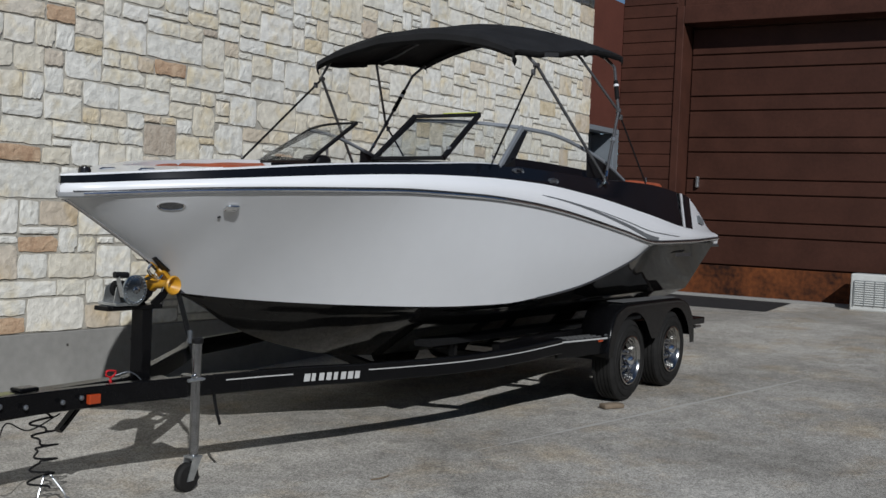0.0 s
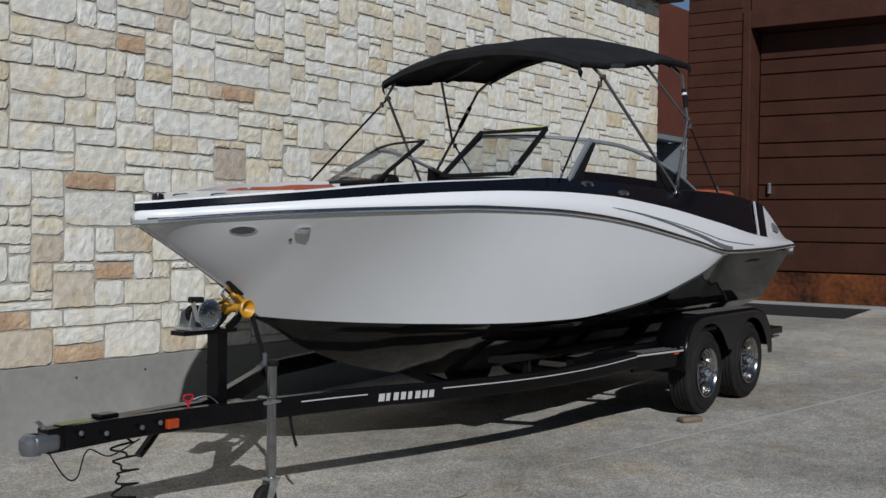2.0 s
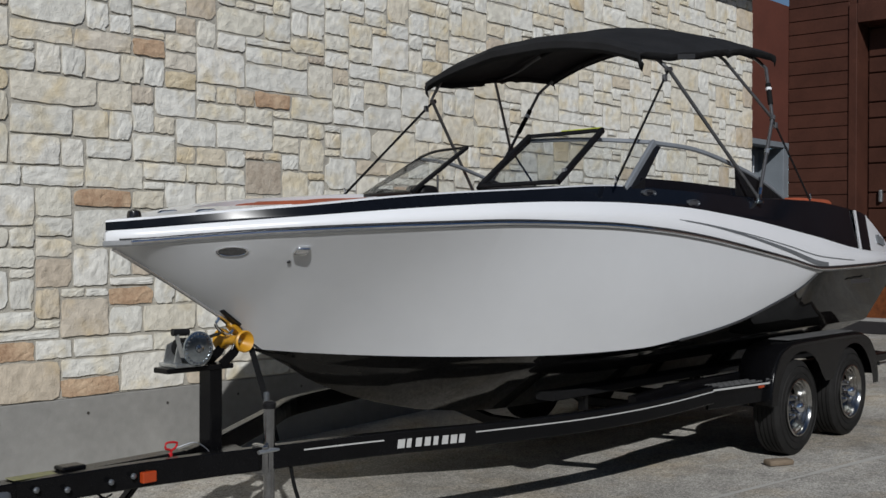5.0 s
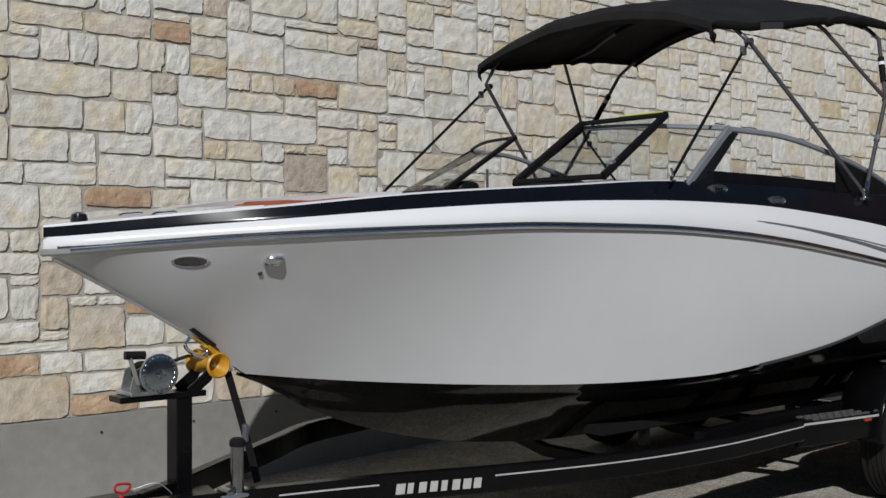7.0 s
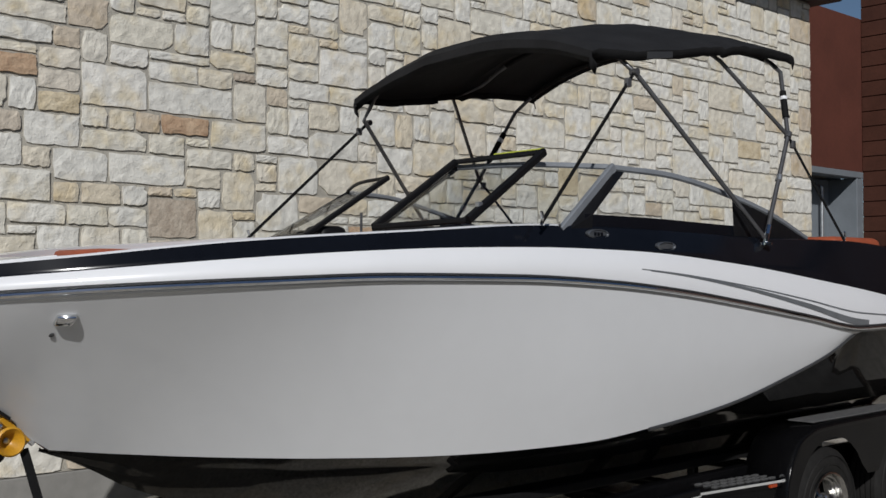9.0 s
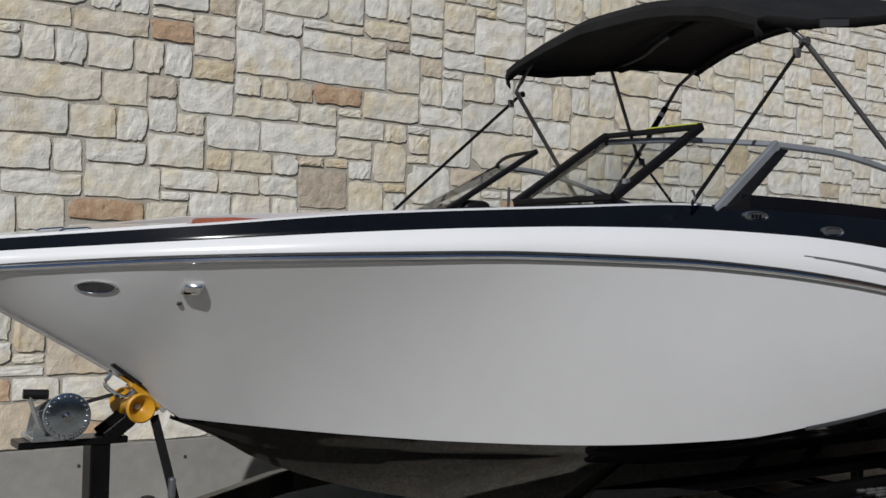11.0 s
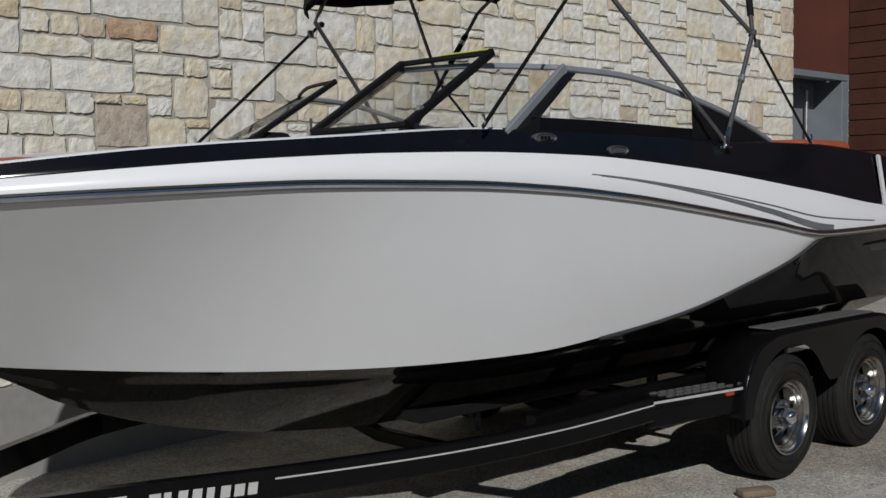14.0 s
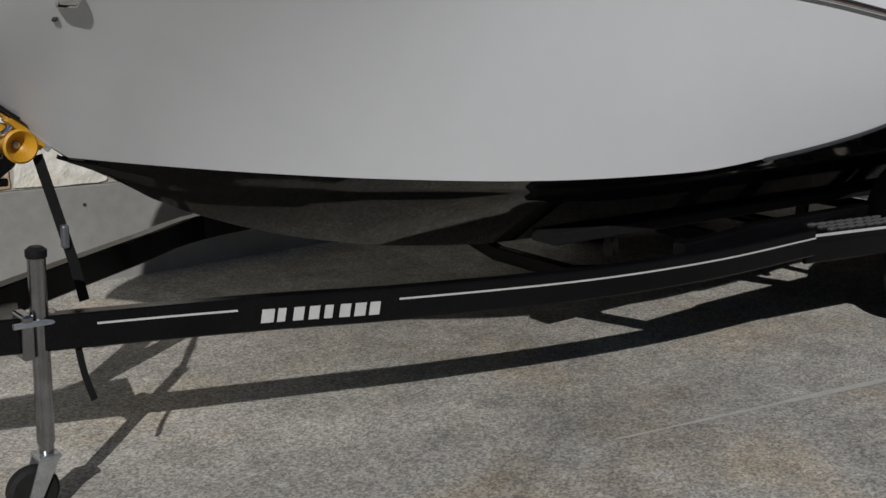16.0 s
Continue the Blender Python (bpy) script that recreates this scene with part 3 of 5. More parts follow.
boat = thing("motor_boat", (5.0, YC, 0.43), "white and black open-bow motor boat with raised black canopy", "boat")
XS = [1.6 + 0.012 * i ** 1.6 for i in range(26)]
XS = [x for x in XS if x < 3.3] + list(np.linspace(3.3, X_PEAK, 44))
XA = list(np.linspace(X_PEAK, X_TRANSOM, 14))
VS = [0, 0.1, 0.2, 0.3, 0.4, 0.5, 0.6, 0.7, 0.8, 0.88, 0.94, 0.98, 1]
for s in (-1, 1):
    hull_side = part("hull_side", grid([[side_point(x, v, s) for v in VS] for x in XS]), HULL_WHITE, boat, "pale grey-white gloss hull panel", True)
    # dark lower hull: from the pale panel's edge to the chine and the keel
    rows = []
    for x in [2.485, 2.53] + [x for x in XS if x > 2.55] + XA[1:]:
        if x < X_PEAK:
            e = Vector((x, YC + s * B_EDGE(x), Z_EDGE(x)))
        else:
            e = hull_top(x, s)
        e.y -= s * 0.006 if x > 3.0 else 0
        c = Vector((x, YC + s * min(B_CHINE(x), abs(e.y - YC)), min(Z_CHINE(x), e.z - 0.004)))
        k = Vector((x, YC, Z_STEM(x)))
        c = c.lerp(e.lerp(k, 0.35), min(1.0, max(0.0, (3.5 - x) / 0.7)))
        row = [e, e.lerp(c, 0.33), e.lerp(c, 0.67), c, c + Vector((0, -s * 0.02, -0.012))]
        st = row[-1]
        for f in (0.25, 0.5, 0.75, 1.0):
            row.append(st.lerp(k, f) + Vector((0, 0, -0.006 * math.sin(math.pi * f))))
        for p in row:
            p.x += rake(p.x, p.z)
        rows.append(row)
    part("hull_bottom", grid(rows), HULL_BLACK, boat, "glossy black hull bottom", True)
    # trim along the sweeping edge of the pale panel
    pts = [Vector((x, YC + s * (B_EDGE(x) + 0.002), Z_EDGE(x) - 0.004)) for x in np.linspace(4.9, X_PEAK, 30)]
    part("edge_trim", sweep(bmesh.new(), pts, circle(0.009, 6)), RAIL, hull_side)
    # gunwale
    XG = [x for x in XS] + list(np.linspace(X_PEAK, 8.75, 22))[1:]
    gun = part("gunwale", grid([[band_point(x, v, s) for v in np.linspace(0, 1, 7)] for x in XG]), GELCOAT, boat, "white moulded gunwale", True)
    rail = [Vector((x, YC + s * (B_RAIL(x) - 0.007), Z_RAIL(x) - 0.006)) for x in XG]
    part("rub_rail", sweep(bmesh.new(), rail, rect(0.03, 0.030, 0.008)), RAIL_GREY, boat, "grey rub rail with dark joint", True)
    part("rail_joint", sweep(bmesh.new(), [p + Vector((0, s * 0.006, 0.019)) for p in rail[2:]], rect(0.02, 0.009, 0.002)), RAIL, boat)
    part("rail_insert", sweep(bmesh.new(), [p + Vector((0, s * 0.013, 0.003)) for p in rail[3:]], circle(0.0105, 8)), CHROME, boat, "", True)
    # black side deck
    XB = [x for x in XG if x < 7.52]

    def coam(x, v, s=s):
        b = B_RAIL(x)
        lean = 0.03 + 0.035 * v
        y = max(0.0, b * (1 - lean) - (0.0 if x < 4 else 0.02 * v))
        return Vector((x, YC + s * y, Z_BAND(x) + 0.002 + (Z_DECK(x) - Z_BAND(x)) * v))
    part("side_deck", grid([[coam(x, 0) - Vector((0, 0, 0.03))] + [coam(x, v) for v in np.linspace(0, 1, 5)] for x in XB]), DECK_BLACK, boat, "glossy black side deck", True)
    XT = [x for x in XG if x < 8.15]
    top = []
    for x in XT:
        a = coam(x, 1)
        inner = max(0.0, B_RAIL(x) * 0.935 - 0.16 - (0.1 if x < 2.4 else 0))
        m = max(inner, abs(a.y - YC) - 0.012)
        top.append([a, Vector((x, YC + s * m, a.z + 0.008)), Vector((x, YC + s * inner, a.z + 0.004)), Vector((x, YC + s * max(0, inner - 0.01), a.z - 0.10))])
    fore = sum(x < 4.3 for x in XT)
    part("deck_top", grid(top[:fore + 1]), GELCOAT, boat, "white deck edge around the open bow", True)
    part("cockpit_edge", grid(top[fore:]), DECK_BLACK, boat, "black deck edge around the cockpit", True)
    # quarter panel at the stern
    quarter = []
    for x in np.linspace(7.52, 8.75, 16):
        row = [band_point(x, 1, s)]
        b0, zt = abs(row[0].y - YC), max(Z_DECK(x), row[0].z + 0.01)
        row += [Vector((x, YC + s * (b0 - 0.05), zt)), Vector((x, YC + s * (b0 - 0.22), zt)), Vector((x, YC + s * (b0 - 0.24), 1.3))]
        quarter.append(row)
    quarter_panel = part("quarter_panel", grid(quarter), GELCOAT, boat, "white moulded stern quarter", True)
    for xa, xb, m in ((7.525, 7.57, GELCOAT), (7.585, 7.80, DECK_BLACK), (7.80, 7.835, GELCOAT)):
        q = []
        for x in np.linspace(xa, xb, 4):
            a = band_point(x, 1, s)
            b = Vector((x, a.y - s * 0.05, max(Z_DECK(x), a.z + 0.01)))
            q.append([a + Vector((0, s * 0.006, 0.0)), b + Vector((0, s * 0.006, 0.004)), b + Vector((0, -s * 0.03, 0.006))])
        part("quarter_stripe", grid(q), m, quarter_panel)
    for k in range(3):
        x = 8.05 + 0.07 * k
        a = band_point(x, 1, s)
        zt = max(Z_DECK(x), a.z + 0.01)
        part("badge_mark", slab([(x, a.y - s * 0.012, a.z + 0.3 * (zt - a.z)), (x + 0.06, a.y - s * 0.012, a.z + 0.3 * (zt - a.z)), (x + 0.055, a.y - s * 0.024, a.z + 0.62 * (zt - a.z)), (x, a.y - s * 0.024, a.z + 0.62 * (zt - a.z))], 0.012), SWOOSH, quarter_panel)
    # sweeping decals on the white band
    for x0, x1, va, vb, wa, wb in ((4.78, 6.78, 0.47, 0.03, 0.015, 0.17), (4.72, 7.3, 0.49, 0.30, 0.02, 0.035)):
        rows = []
        for i in range(26):
            f = i / 25
            x = x0 + (x1 - x0) * f
            v, w = va + (vb - va) * f ** 1.4, wa + (wb - wa) * f
            rows.append([band_point(x, v, s, 0.003), band_point(x, v + w, s, 0.003)])
        part("decal", grid(rows), SWOOSH, gun, "graphite sweeping stripe", True)
    # bow lights and fittings in the hull's side
    for x, v, rx, rz, m, nm in ((2.072, 0.22, 0.076, 0.034, ALLOY, "docking_light"), ):
        p = side_point(x, v, s)
        t1 = (side_point(x + 0.05, v, s) - side_point(x - 0.05, v, s)).normalized()
        t2 = (side_point(x, v - 0.08, s) - side_point(x, v + 0.08, s)).normalized()
        nrm = t1.cross(t2).normalized()
        nrm = nrm if nrm.y * s > 0 else -nrm
        bm = bmesh.new()
        rings = []
        for f, o in ((1.0, -0.004), (1.0, 0.004), (0.9, 0.006), (0.84, 0.002), (0.5, 0.002)):
            rings.append([bm.verts.new(p + t1 * rx * f * math.cos(a) + t2 * rz * f * math.sin(a) + nrm * o) for a in np.linspace(0, 2 * math.pi, 24, endpoint=False)])
        for r0, r1 in zip(rings, rings[1:]):
            for j in range(24):
                bm.faces.new((r0[j], r0[(j + 1) % 24], r1[(j + 1) % 24], r1[j]))
        bm.faces.new(rings[-1])
        dl = part(nm, bm, CHROME, boat, "oval chrome-rimmed docking light", True)
        lens = [p + t1 * rx * 0.84 * math.cos(a) + t2 * rz * 0.80 * math.sin(a) + nrm * 0.0045 for a in np.linspace(0, 2 * math.pi, 24, endpoint=False)]
        part("lens", (lens, [tuple(range(24))]), LENS, dl, "dark glass lens")
        p = side_point(2.347, 0.165, s)
        bm = box((-0.036, -0.012, -0.027), (0.036, 0.022, 0.027), 0.014, seg=3)
        bm.transform(Matrix.Translation(p) @ Matrix((t1, nrm, t2)).transposed().to_4x4())
        part("bow_eye_vent", bm, CHROME, boat, "chrome hooded side light", True)
        bm = lathe([(0.009, 0), (0.009, 0.006), (0.004, 0.008)], (0, 0, 0), "y", 10)
        bm.transform(Matrix.Translation(side_point(2.332, 0.29, s)) @ Matrix((t1, nrm, t2)).transposed().to_4x4())
        part("drain_fitting", bm, RAIL, boat)
    # badge and flush cleat on the black side
    for x, zc, rx, rz, m, nm in ((4.52, 1.808, 0.075, 0.022, ALLOY, "oval_badge"), (4.96, 1.76, 0.075, 0.022, ALLOY, "flush_cleat")):
        vv = (zc - Z_BAND(x)) / (Z_DECK(x) - Z_BAND(x))
        y = YC + s * (B_RAIL(x) * (0.97 - 0.035 * vv) - 0.02 * vv + 0.002)
        bm = bmesh.new()
        rings = []
        for f, o in ((1.0, -0.01), (1.0, 0.008), (0.86, 0.012), (0.8, 0.005), (0.3, 0.006)):
            rings.append([bm.verts.new((x + rx * f * math.cos(a), y + s * o, zc + rz * f * math.sin(a))) for a in np.linspace(0, 2 * math.pi, 20, endpoint=False)])
        for r0, r1 in zip(rings, rings[1:]):
            for j in range(20):
                bm.faces.new((r0[j], r0[(j + 1) % 20], r1[(j + 1) % 20], r1[j]))
        bm.faces.new(rings[-1])
        ob = part(nm, bm, m, boat, "bright oval side badge" if "badge" in nm else "chrome flush cleat", True)
        if "badge" in nm:
            for k in range(3):
                part("badge_mark", box((x - 0.03 + 0.022 * k, y + s * 0.006 - 0.003, zc - 0.008), (x - 0.014 + 0.022 * k, y + s * 0.006 + 0.003, zc + 0.008), 0.001, seg=1), DECK_BLACK, ob)
    part("logo_bar", box((7.35, YC + s * (B_RAIL(7.5) - 0.033) - 0.0035, 1.20), (7.72, YC + s * (B_RAIL(7.5) - 0.033) + 0.001, 1.232), 0.001, seg=1), RAIL, boat, "faint grey lettering strip")
    # bow cushions
    rows = []
    for x in np.linspace(2.25, 4.15, 24):
        inner = max(0.05, B_RAIL(x) * 0.935 - 0.16)
        zt = Z_DECK(x) - 0.016 + 0.004 * math.sin(x * 9)
        gap = 0.05 if abs(x - 2.75) < 0.05 or abs(x - 3.2) < 0.05 else 0
        yy = [inner - 0.005, inner - 0.015, inner - 0.06, inner - 0.12, inner - 0.14]
        rows.append([Vector((x, YC + s * max(0.01, y), zt - d - gap)) for y, d in zip(yy, (0.12, 0.02, 0, 0.03, 0.3))])
    part("bow_bolster", grid(rows), ORANGE, boat, "orange vinyl bow bolster", True)

# stem strip, bow light, inside and stern
part("stem_strip", tube([(x, YC, Z_STEM(x) - 0.002) for x in np.linspace(1.64, 2.46, 16)], 0.012, 8), CHROME, boat, "", True)
part("bow_light", lathe([(0.035, 0), (0.035, 0.02), (0.03, 0.04), (0.012, 0.05)], (1.74, YC - 0.02, Z_DECK(1.74) + 0.0), "z", 16), DARK_LENS, boat, "dark domed bow light", True)
part("bow_deck", slab([(1.62, YC, 1.603), (1.86, YC - 0.22, 1.632), (2.35, YC - 0.45, 1.688), (2.35, YC + 0.45, 1.688), (1.86, YC + 0.22, 1.632)], 0.02), GELCOAT, boat, "white moulded bow deck")
for dy in (-0.16, 0.16):
    part("bow_cleat", tube([(1.99, YC + dy, 1.652), (2.01, YC + dy, 1.662), (2.09, YC + dy, 1.670), (2.11, YC + dy, 1.664)], 0.007, 8), CHROME, boat, "chrome deck cleat", True)
for x0, x1 in ((2.15, 2.55), (2.62, 3.0)):
    part("bow_pad", box((x0, YC - 0.2, 1.62), (x1, YC + 0.2, Z_DECK(x0) + 0.012), 0.02), ORANGE, boat, "orange vinyl bow pad", True)
part("cockpit_floor", slab([(3.0, YC - 0.5, 1.15), (4.2, YC - 0.8, 1.15), (7.9, YC - 0.95, 1.15), (7.9, YC + 0.95, 1.15), (4.2, YC + 0.8, 1.15), (3.0, YC + 0.5, 1.15)], 0.03), INTERIOR, boat, "pale moulded cockpit floor")
part("transom", slab([(x - 0.012 + rake(X_TRANSOM, z), y, z) for x, y, z in ((X_TRANSOM, YC - 1.01, 0.885), (X_TRANSOM, YC, 0.385), (X_TRANSOM, YC + 1.01, 0.885), (X_TRANSOM, YC + 1.17, 1.33), (X_TRANSOM, YC - 1.17, 1.33))], 0.02), HULL_BLACK, boat, "black transom")
part("swim_platform", box((8.1, YC - 1.13, 1.30), (8.75, YC + 1.13, 1.375), 0.03, seg=3), GELCOAT, boat, "white swim platform", True)
part("platform_edge", box((8.1, YC - 1.135, 1.285), (8.755, YC + 1.135, 1.31), 0.01), RAIL, boat)
part("stern_seat", box((7.0, YC - 0.98, 1.3), (7.6, YC + 0.98, 1.865), 0.05, seg=3), ORANGE, boat, "orange vinyl stern seat back", True)
for s in (-1, 1):
    part("helm_console", box((4.5, YC + s * 0.62 - 0.33, 1.0), (5.0, YC + s * 0.62 + 0.33, 1.76), 0.06, seg=3), DECK_BLACK, boat, "black dash console", True)
    part("helm_seat", box((5.6, YC + s * 0.55 - 0.25, 1.0), (6.05, YC + s * 0.55 + 0.25, 1.78), 0.08, seg=3), INTERIOR, boat, "pale vinyl helm seat", True)

part("dash_pod", box((4.06, 5.83, 1.78), (4.24, 6.0, 1.885), 0.04, seg=3), FRAME_BLACK, boat, "black dash pod", True)
part("grab_post", tube([(4.62, 6.2, 1.80), (4.62, 6.2, 1.985)], 0.008, 8), TUBE, boat, "thin dark grab post", True)

# windscreen
SCREEN = {-1: dict(ib=(3.90, 5.22, 1.835), it=(4.50, 5.30, 2.165), ob=(4.318, 4.457, 1.835), ot=(4.841, 4.585, 2.136)),
          1: dict(ib=(3.961, 5.829, 1.830), it=(4.503, 5.829, 2.152), ob=(4.25, 6.63, 1.835), ot=(4.80, 6.55, 2.125))}
for s, c in SCREEN.items():
    ib, it, ob_, ot = (Vector(c[k]) for k in ("ib", "it", "ob", "ot"))
    ws = part("windscreen", tube([ib, ob_], 0.012), FRAME_BLACK, boat, "curved windscreen with dark frame", True)
    mid = (it + ot) / 2 + Vector((-0.05, 0, 0.012))
    part("top_frame", sweep(bmesh.new(), smooth_path([it, mid, ot + Vector((-0.05, s * -0.07, 0.008)), ot + Vector((-0.012, s * -0.016, 0.0)), ot.lerp(ob_, 0.12)]), rect(0.026, 0.026, 0.006) if s < 0 else rect(0.016, 0.018, 0.004)), SCREEN_GREY if s < 0 else FRAME_BLACK, ws, "", True)
    part("corner_post", sweep(bmesh.new(), [ob_ + Vector((0, 0, -0.02)), ot], rect(0.046 if s < 0 else 0.016, 0.026, 0.005), Vector((0, s, 0))), SCREEN_GREY if s < 0 else FRAME_BLACK, ws, "", True)
    part("inner_post", sweep(bmesh.new(), [ib, it], rect(0.026, 0.028)), FRAME_BLACK, ws)
    part("pane", slab([ib, ob_, ot, it], 0.006), GLASS, ws).visible_shadow = False
    # side window, falling towards the stern
    arch = smooth_path([ot, (5.22, YC + s * 1.055, 2.112), (5.66, YC + s * 1.098, 2.034), (6.05, YC + s * 1.11, 1.945), (6.43, YC + s * 1.09, 1.835)], 6)
    part("side_frame", sweep(bmesh.new(), arch, rect(0.022, 0.030, 0.008)), SCREEN_GREY, ws, "", True)
    low = [Vector((p.x if i else 4.47, YC + s * 1.106, Z_DECK(p.x) - 0.02)) for i, p in enumerate(arch)]
    cut = [i for i, p in enumerate(arch) if p.x <= 5.66]
    part("side_pane", grid([[low[i] + Vector((0, 0, 0.06)), arch[i]] for i in cut]), GLASS, ws).visible_shadow = False
    part("lower_frame", grid([[low[i] + Vector((0, s * 0.008, -0.02)), low[i] + Vector((0, s * 0.004, 0.085))] for i in cut]), DECK_BLACK, ws)
    rear = [i for i in range(cut[-1], len(arch))]
    part("rear_panel", grid([[low[i] + Vector((0, s * 0.008, -0.02)), arch[i] + Vector((0, s * 0.004, 0))] for i in rear]), FRAME_BLACK, ws)
    part("corner_fill", slab([ob_ + Vector((0.02, s * 0.004, -0.02)), ob_ + Vector((0.19, s * 0.012, 0.0)), ob_ + Vector((0.20, s * 0.008, 0.06)), ot + Vector((0.075, s * 0.002, -0.02)), ot + Vector((0.01, 0, -0.005))], 0.012), FRAME_BLACK, ws, "black corner of the side window")
# middle pane, swung open
q = [Vector(p) for p in ((3.866, 5.178, 1.846), (4.474, 5.278, 2.190), (4.600, 4.806, 2.211), (3.984, 4.696, 1.862))]
gate = part("hinged_pane", slab(q, 0.005), GLASS, boat, "open hinged middle windscreen pane")
gate.visible_shadow = False
for a, b, w in ((0, 1, 0.034), (1, 2, 0.024), (2, 3, 0.038), (3, 0, 0.026)):
    part("pane_frame", sweep(bmesh.new(), [q[a], q[b]], rect(0.03, w)), FRAME_BLACK, gate)
part("edge_seal", sweep(bmesh.new(), [q[1].lerp(q[2], 0.45) + Vector((0, 0, 0.016)), q[2] + Vector((0, 0, 0.016))], rect(0.012, 0.006, 0.001)), GREEN, gate, "lime coloured edge seal")
part("latch", box((4.055, 4.70, 1.905), (4.085, 4.725, 1.945), 0.006), STEEL, gate, "small metal latch")

# canopy
FOOT, JOINT, FRONT, REARJ, REAR, MIDTOP, STRAP_F, STRAP_R = (5.82, 1.20, 1.813), (5.00, 0.985, 2.61), (4.92, 0.965, 2.69), (6.22, 1.105, 2.394), (6.32, 1.0, 2.81), (5.76, 0.93, 2.815), (4.125, 1.16, 1.842), (6.80, 1.13, 1.83)


def mir(p, s):
    """A canopy point on one side of the boat; the far legs stand a little further forward and lower."""
    if s < 0:
        return Vector((p[0], YC - p[1], p[2]))
    dx, dy, dz = {FOOT: (-0.07, 0, 0), REARJ: (-0.19, 0, -0.11), STRAP_R: (-0.22, 0, 0), JOINT: (-0.02, 0.03, -0.045), FRONT: (-0.12, -0.04, -0.04), MIDTOP: (-0.17, 0, 0.02), STRAP_F: (0.08, 0, 0)}.get(tuple(p), (0, 0, 0))
    return Vector((p[0] + dx, YC + p[1] + dy, p[2] + dz))


U = np.linspace(-1, 1, 25)
FOREAFT = [(4.80, 2.575, 0.155), (4.77, 2.60, 0.155), (4.77, 2.645, 0.165), (4.82, 2.69, 0.19), (5.0, 2.735, 0.225), (5.35, 2.815, 0.25), (5.60, 2.872, 0.26), (5.66, 2.874, 0.255), (5.69, 2.860, 0.25), (5.77, 2.887, 0.25), (6.05, 2.90, 0.235), (6.33, 2.875, 0.20), (6.39, 2.855, 0.19), (6.40, 2.815, 0.18)]
rows = []
FINE = []
for a, b in zip(FOREAFT, FOREAFT[1:]):
    n = max(1, round((b[0] - a[0]) / 0.055))
    FINE += [tuple(p + (q - p) * k / n for p, q in zip(a, b)) for k in range(n)]
for x, zc, crown in FINE + FOREAFT[-1:]:
    row = []
    for u in U:
        drop = crown * abs(u) ** 2.25
        w = (0.95 if u < 0 else 0.93) + (0.09 if u < 0 else 0.02) * min(1.0, max(0.0, (x - 4.77) / 0.5))
        sag = 0.012 * math.sin(3 * x) * (1 - u * u) + 0.006 * noise.noise(Vector((x * 5, u * 4, 0))) + 0.007 * noise.noise(Vector((x * 13, u * 5, 3))) * (1.6 if abs(x - 5.65) < 0.3 else 0.8)
        row.append(Vector((x + (0.08 * (u + 1) / 2 if x < 5.4 else 0) - 0.05 * u * u * (1 if x < 5 else -0.3), YC + w * u, zc + 0.20 - drop + sag)))
    hem = 0.045
    row = [row[0] + Vector((0, 0.012, -hem))] + row + [row[-1] + Vector((0, -0.012, -hem))]
    rows.append(row)
canopy = part("canopy", grid(rows), CANVAS, boat, "black canvas bimini canopy raised on tubes", True)
sol = canopy.modifiers.new("thickness", "SOLIDIFY")
sol.thickness = 0.006


def hoop(a, top, rise):
    """A tube hoop across the boat from side to side."""
    pts = [mir(a, -1), mir(top, -1)]
    arc = [Vector((top[0] + 0.02, YC + top[1] * u, top[2] + rise * (1 - abs(u) ** 2.25))) for u in np.linspace(-0.9, 0.9, 13)]
    full = pts + arc + [mir(top, 1), mir(a, 1)]
    ends = [full[0].lerp(full[1], 0.9), full[-1].lerp(full[-2], 0.9)]
    return [full[0]] + smooth_path([ends[0]] + arc + [ends[1]], 3) + [full[-1]]


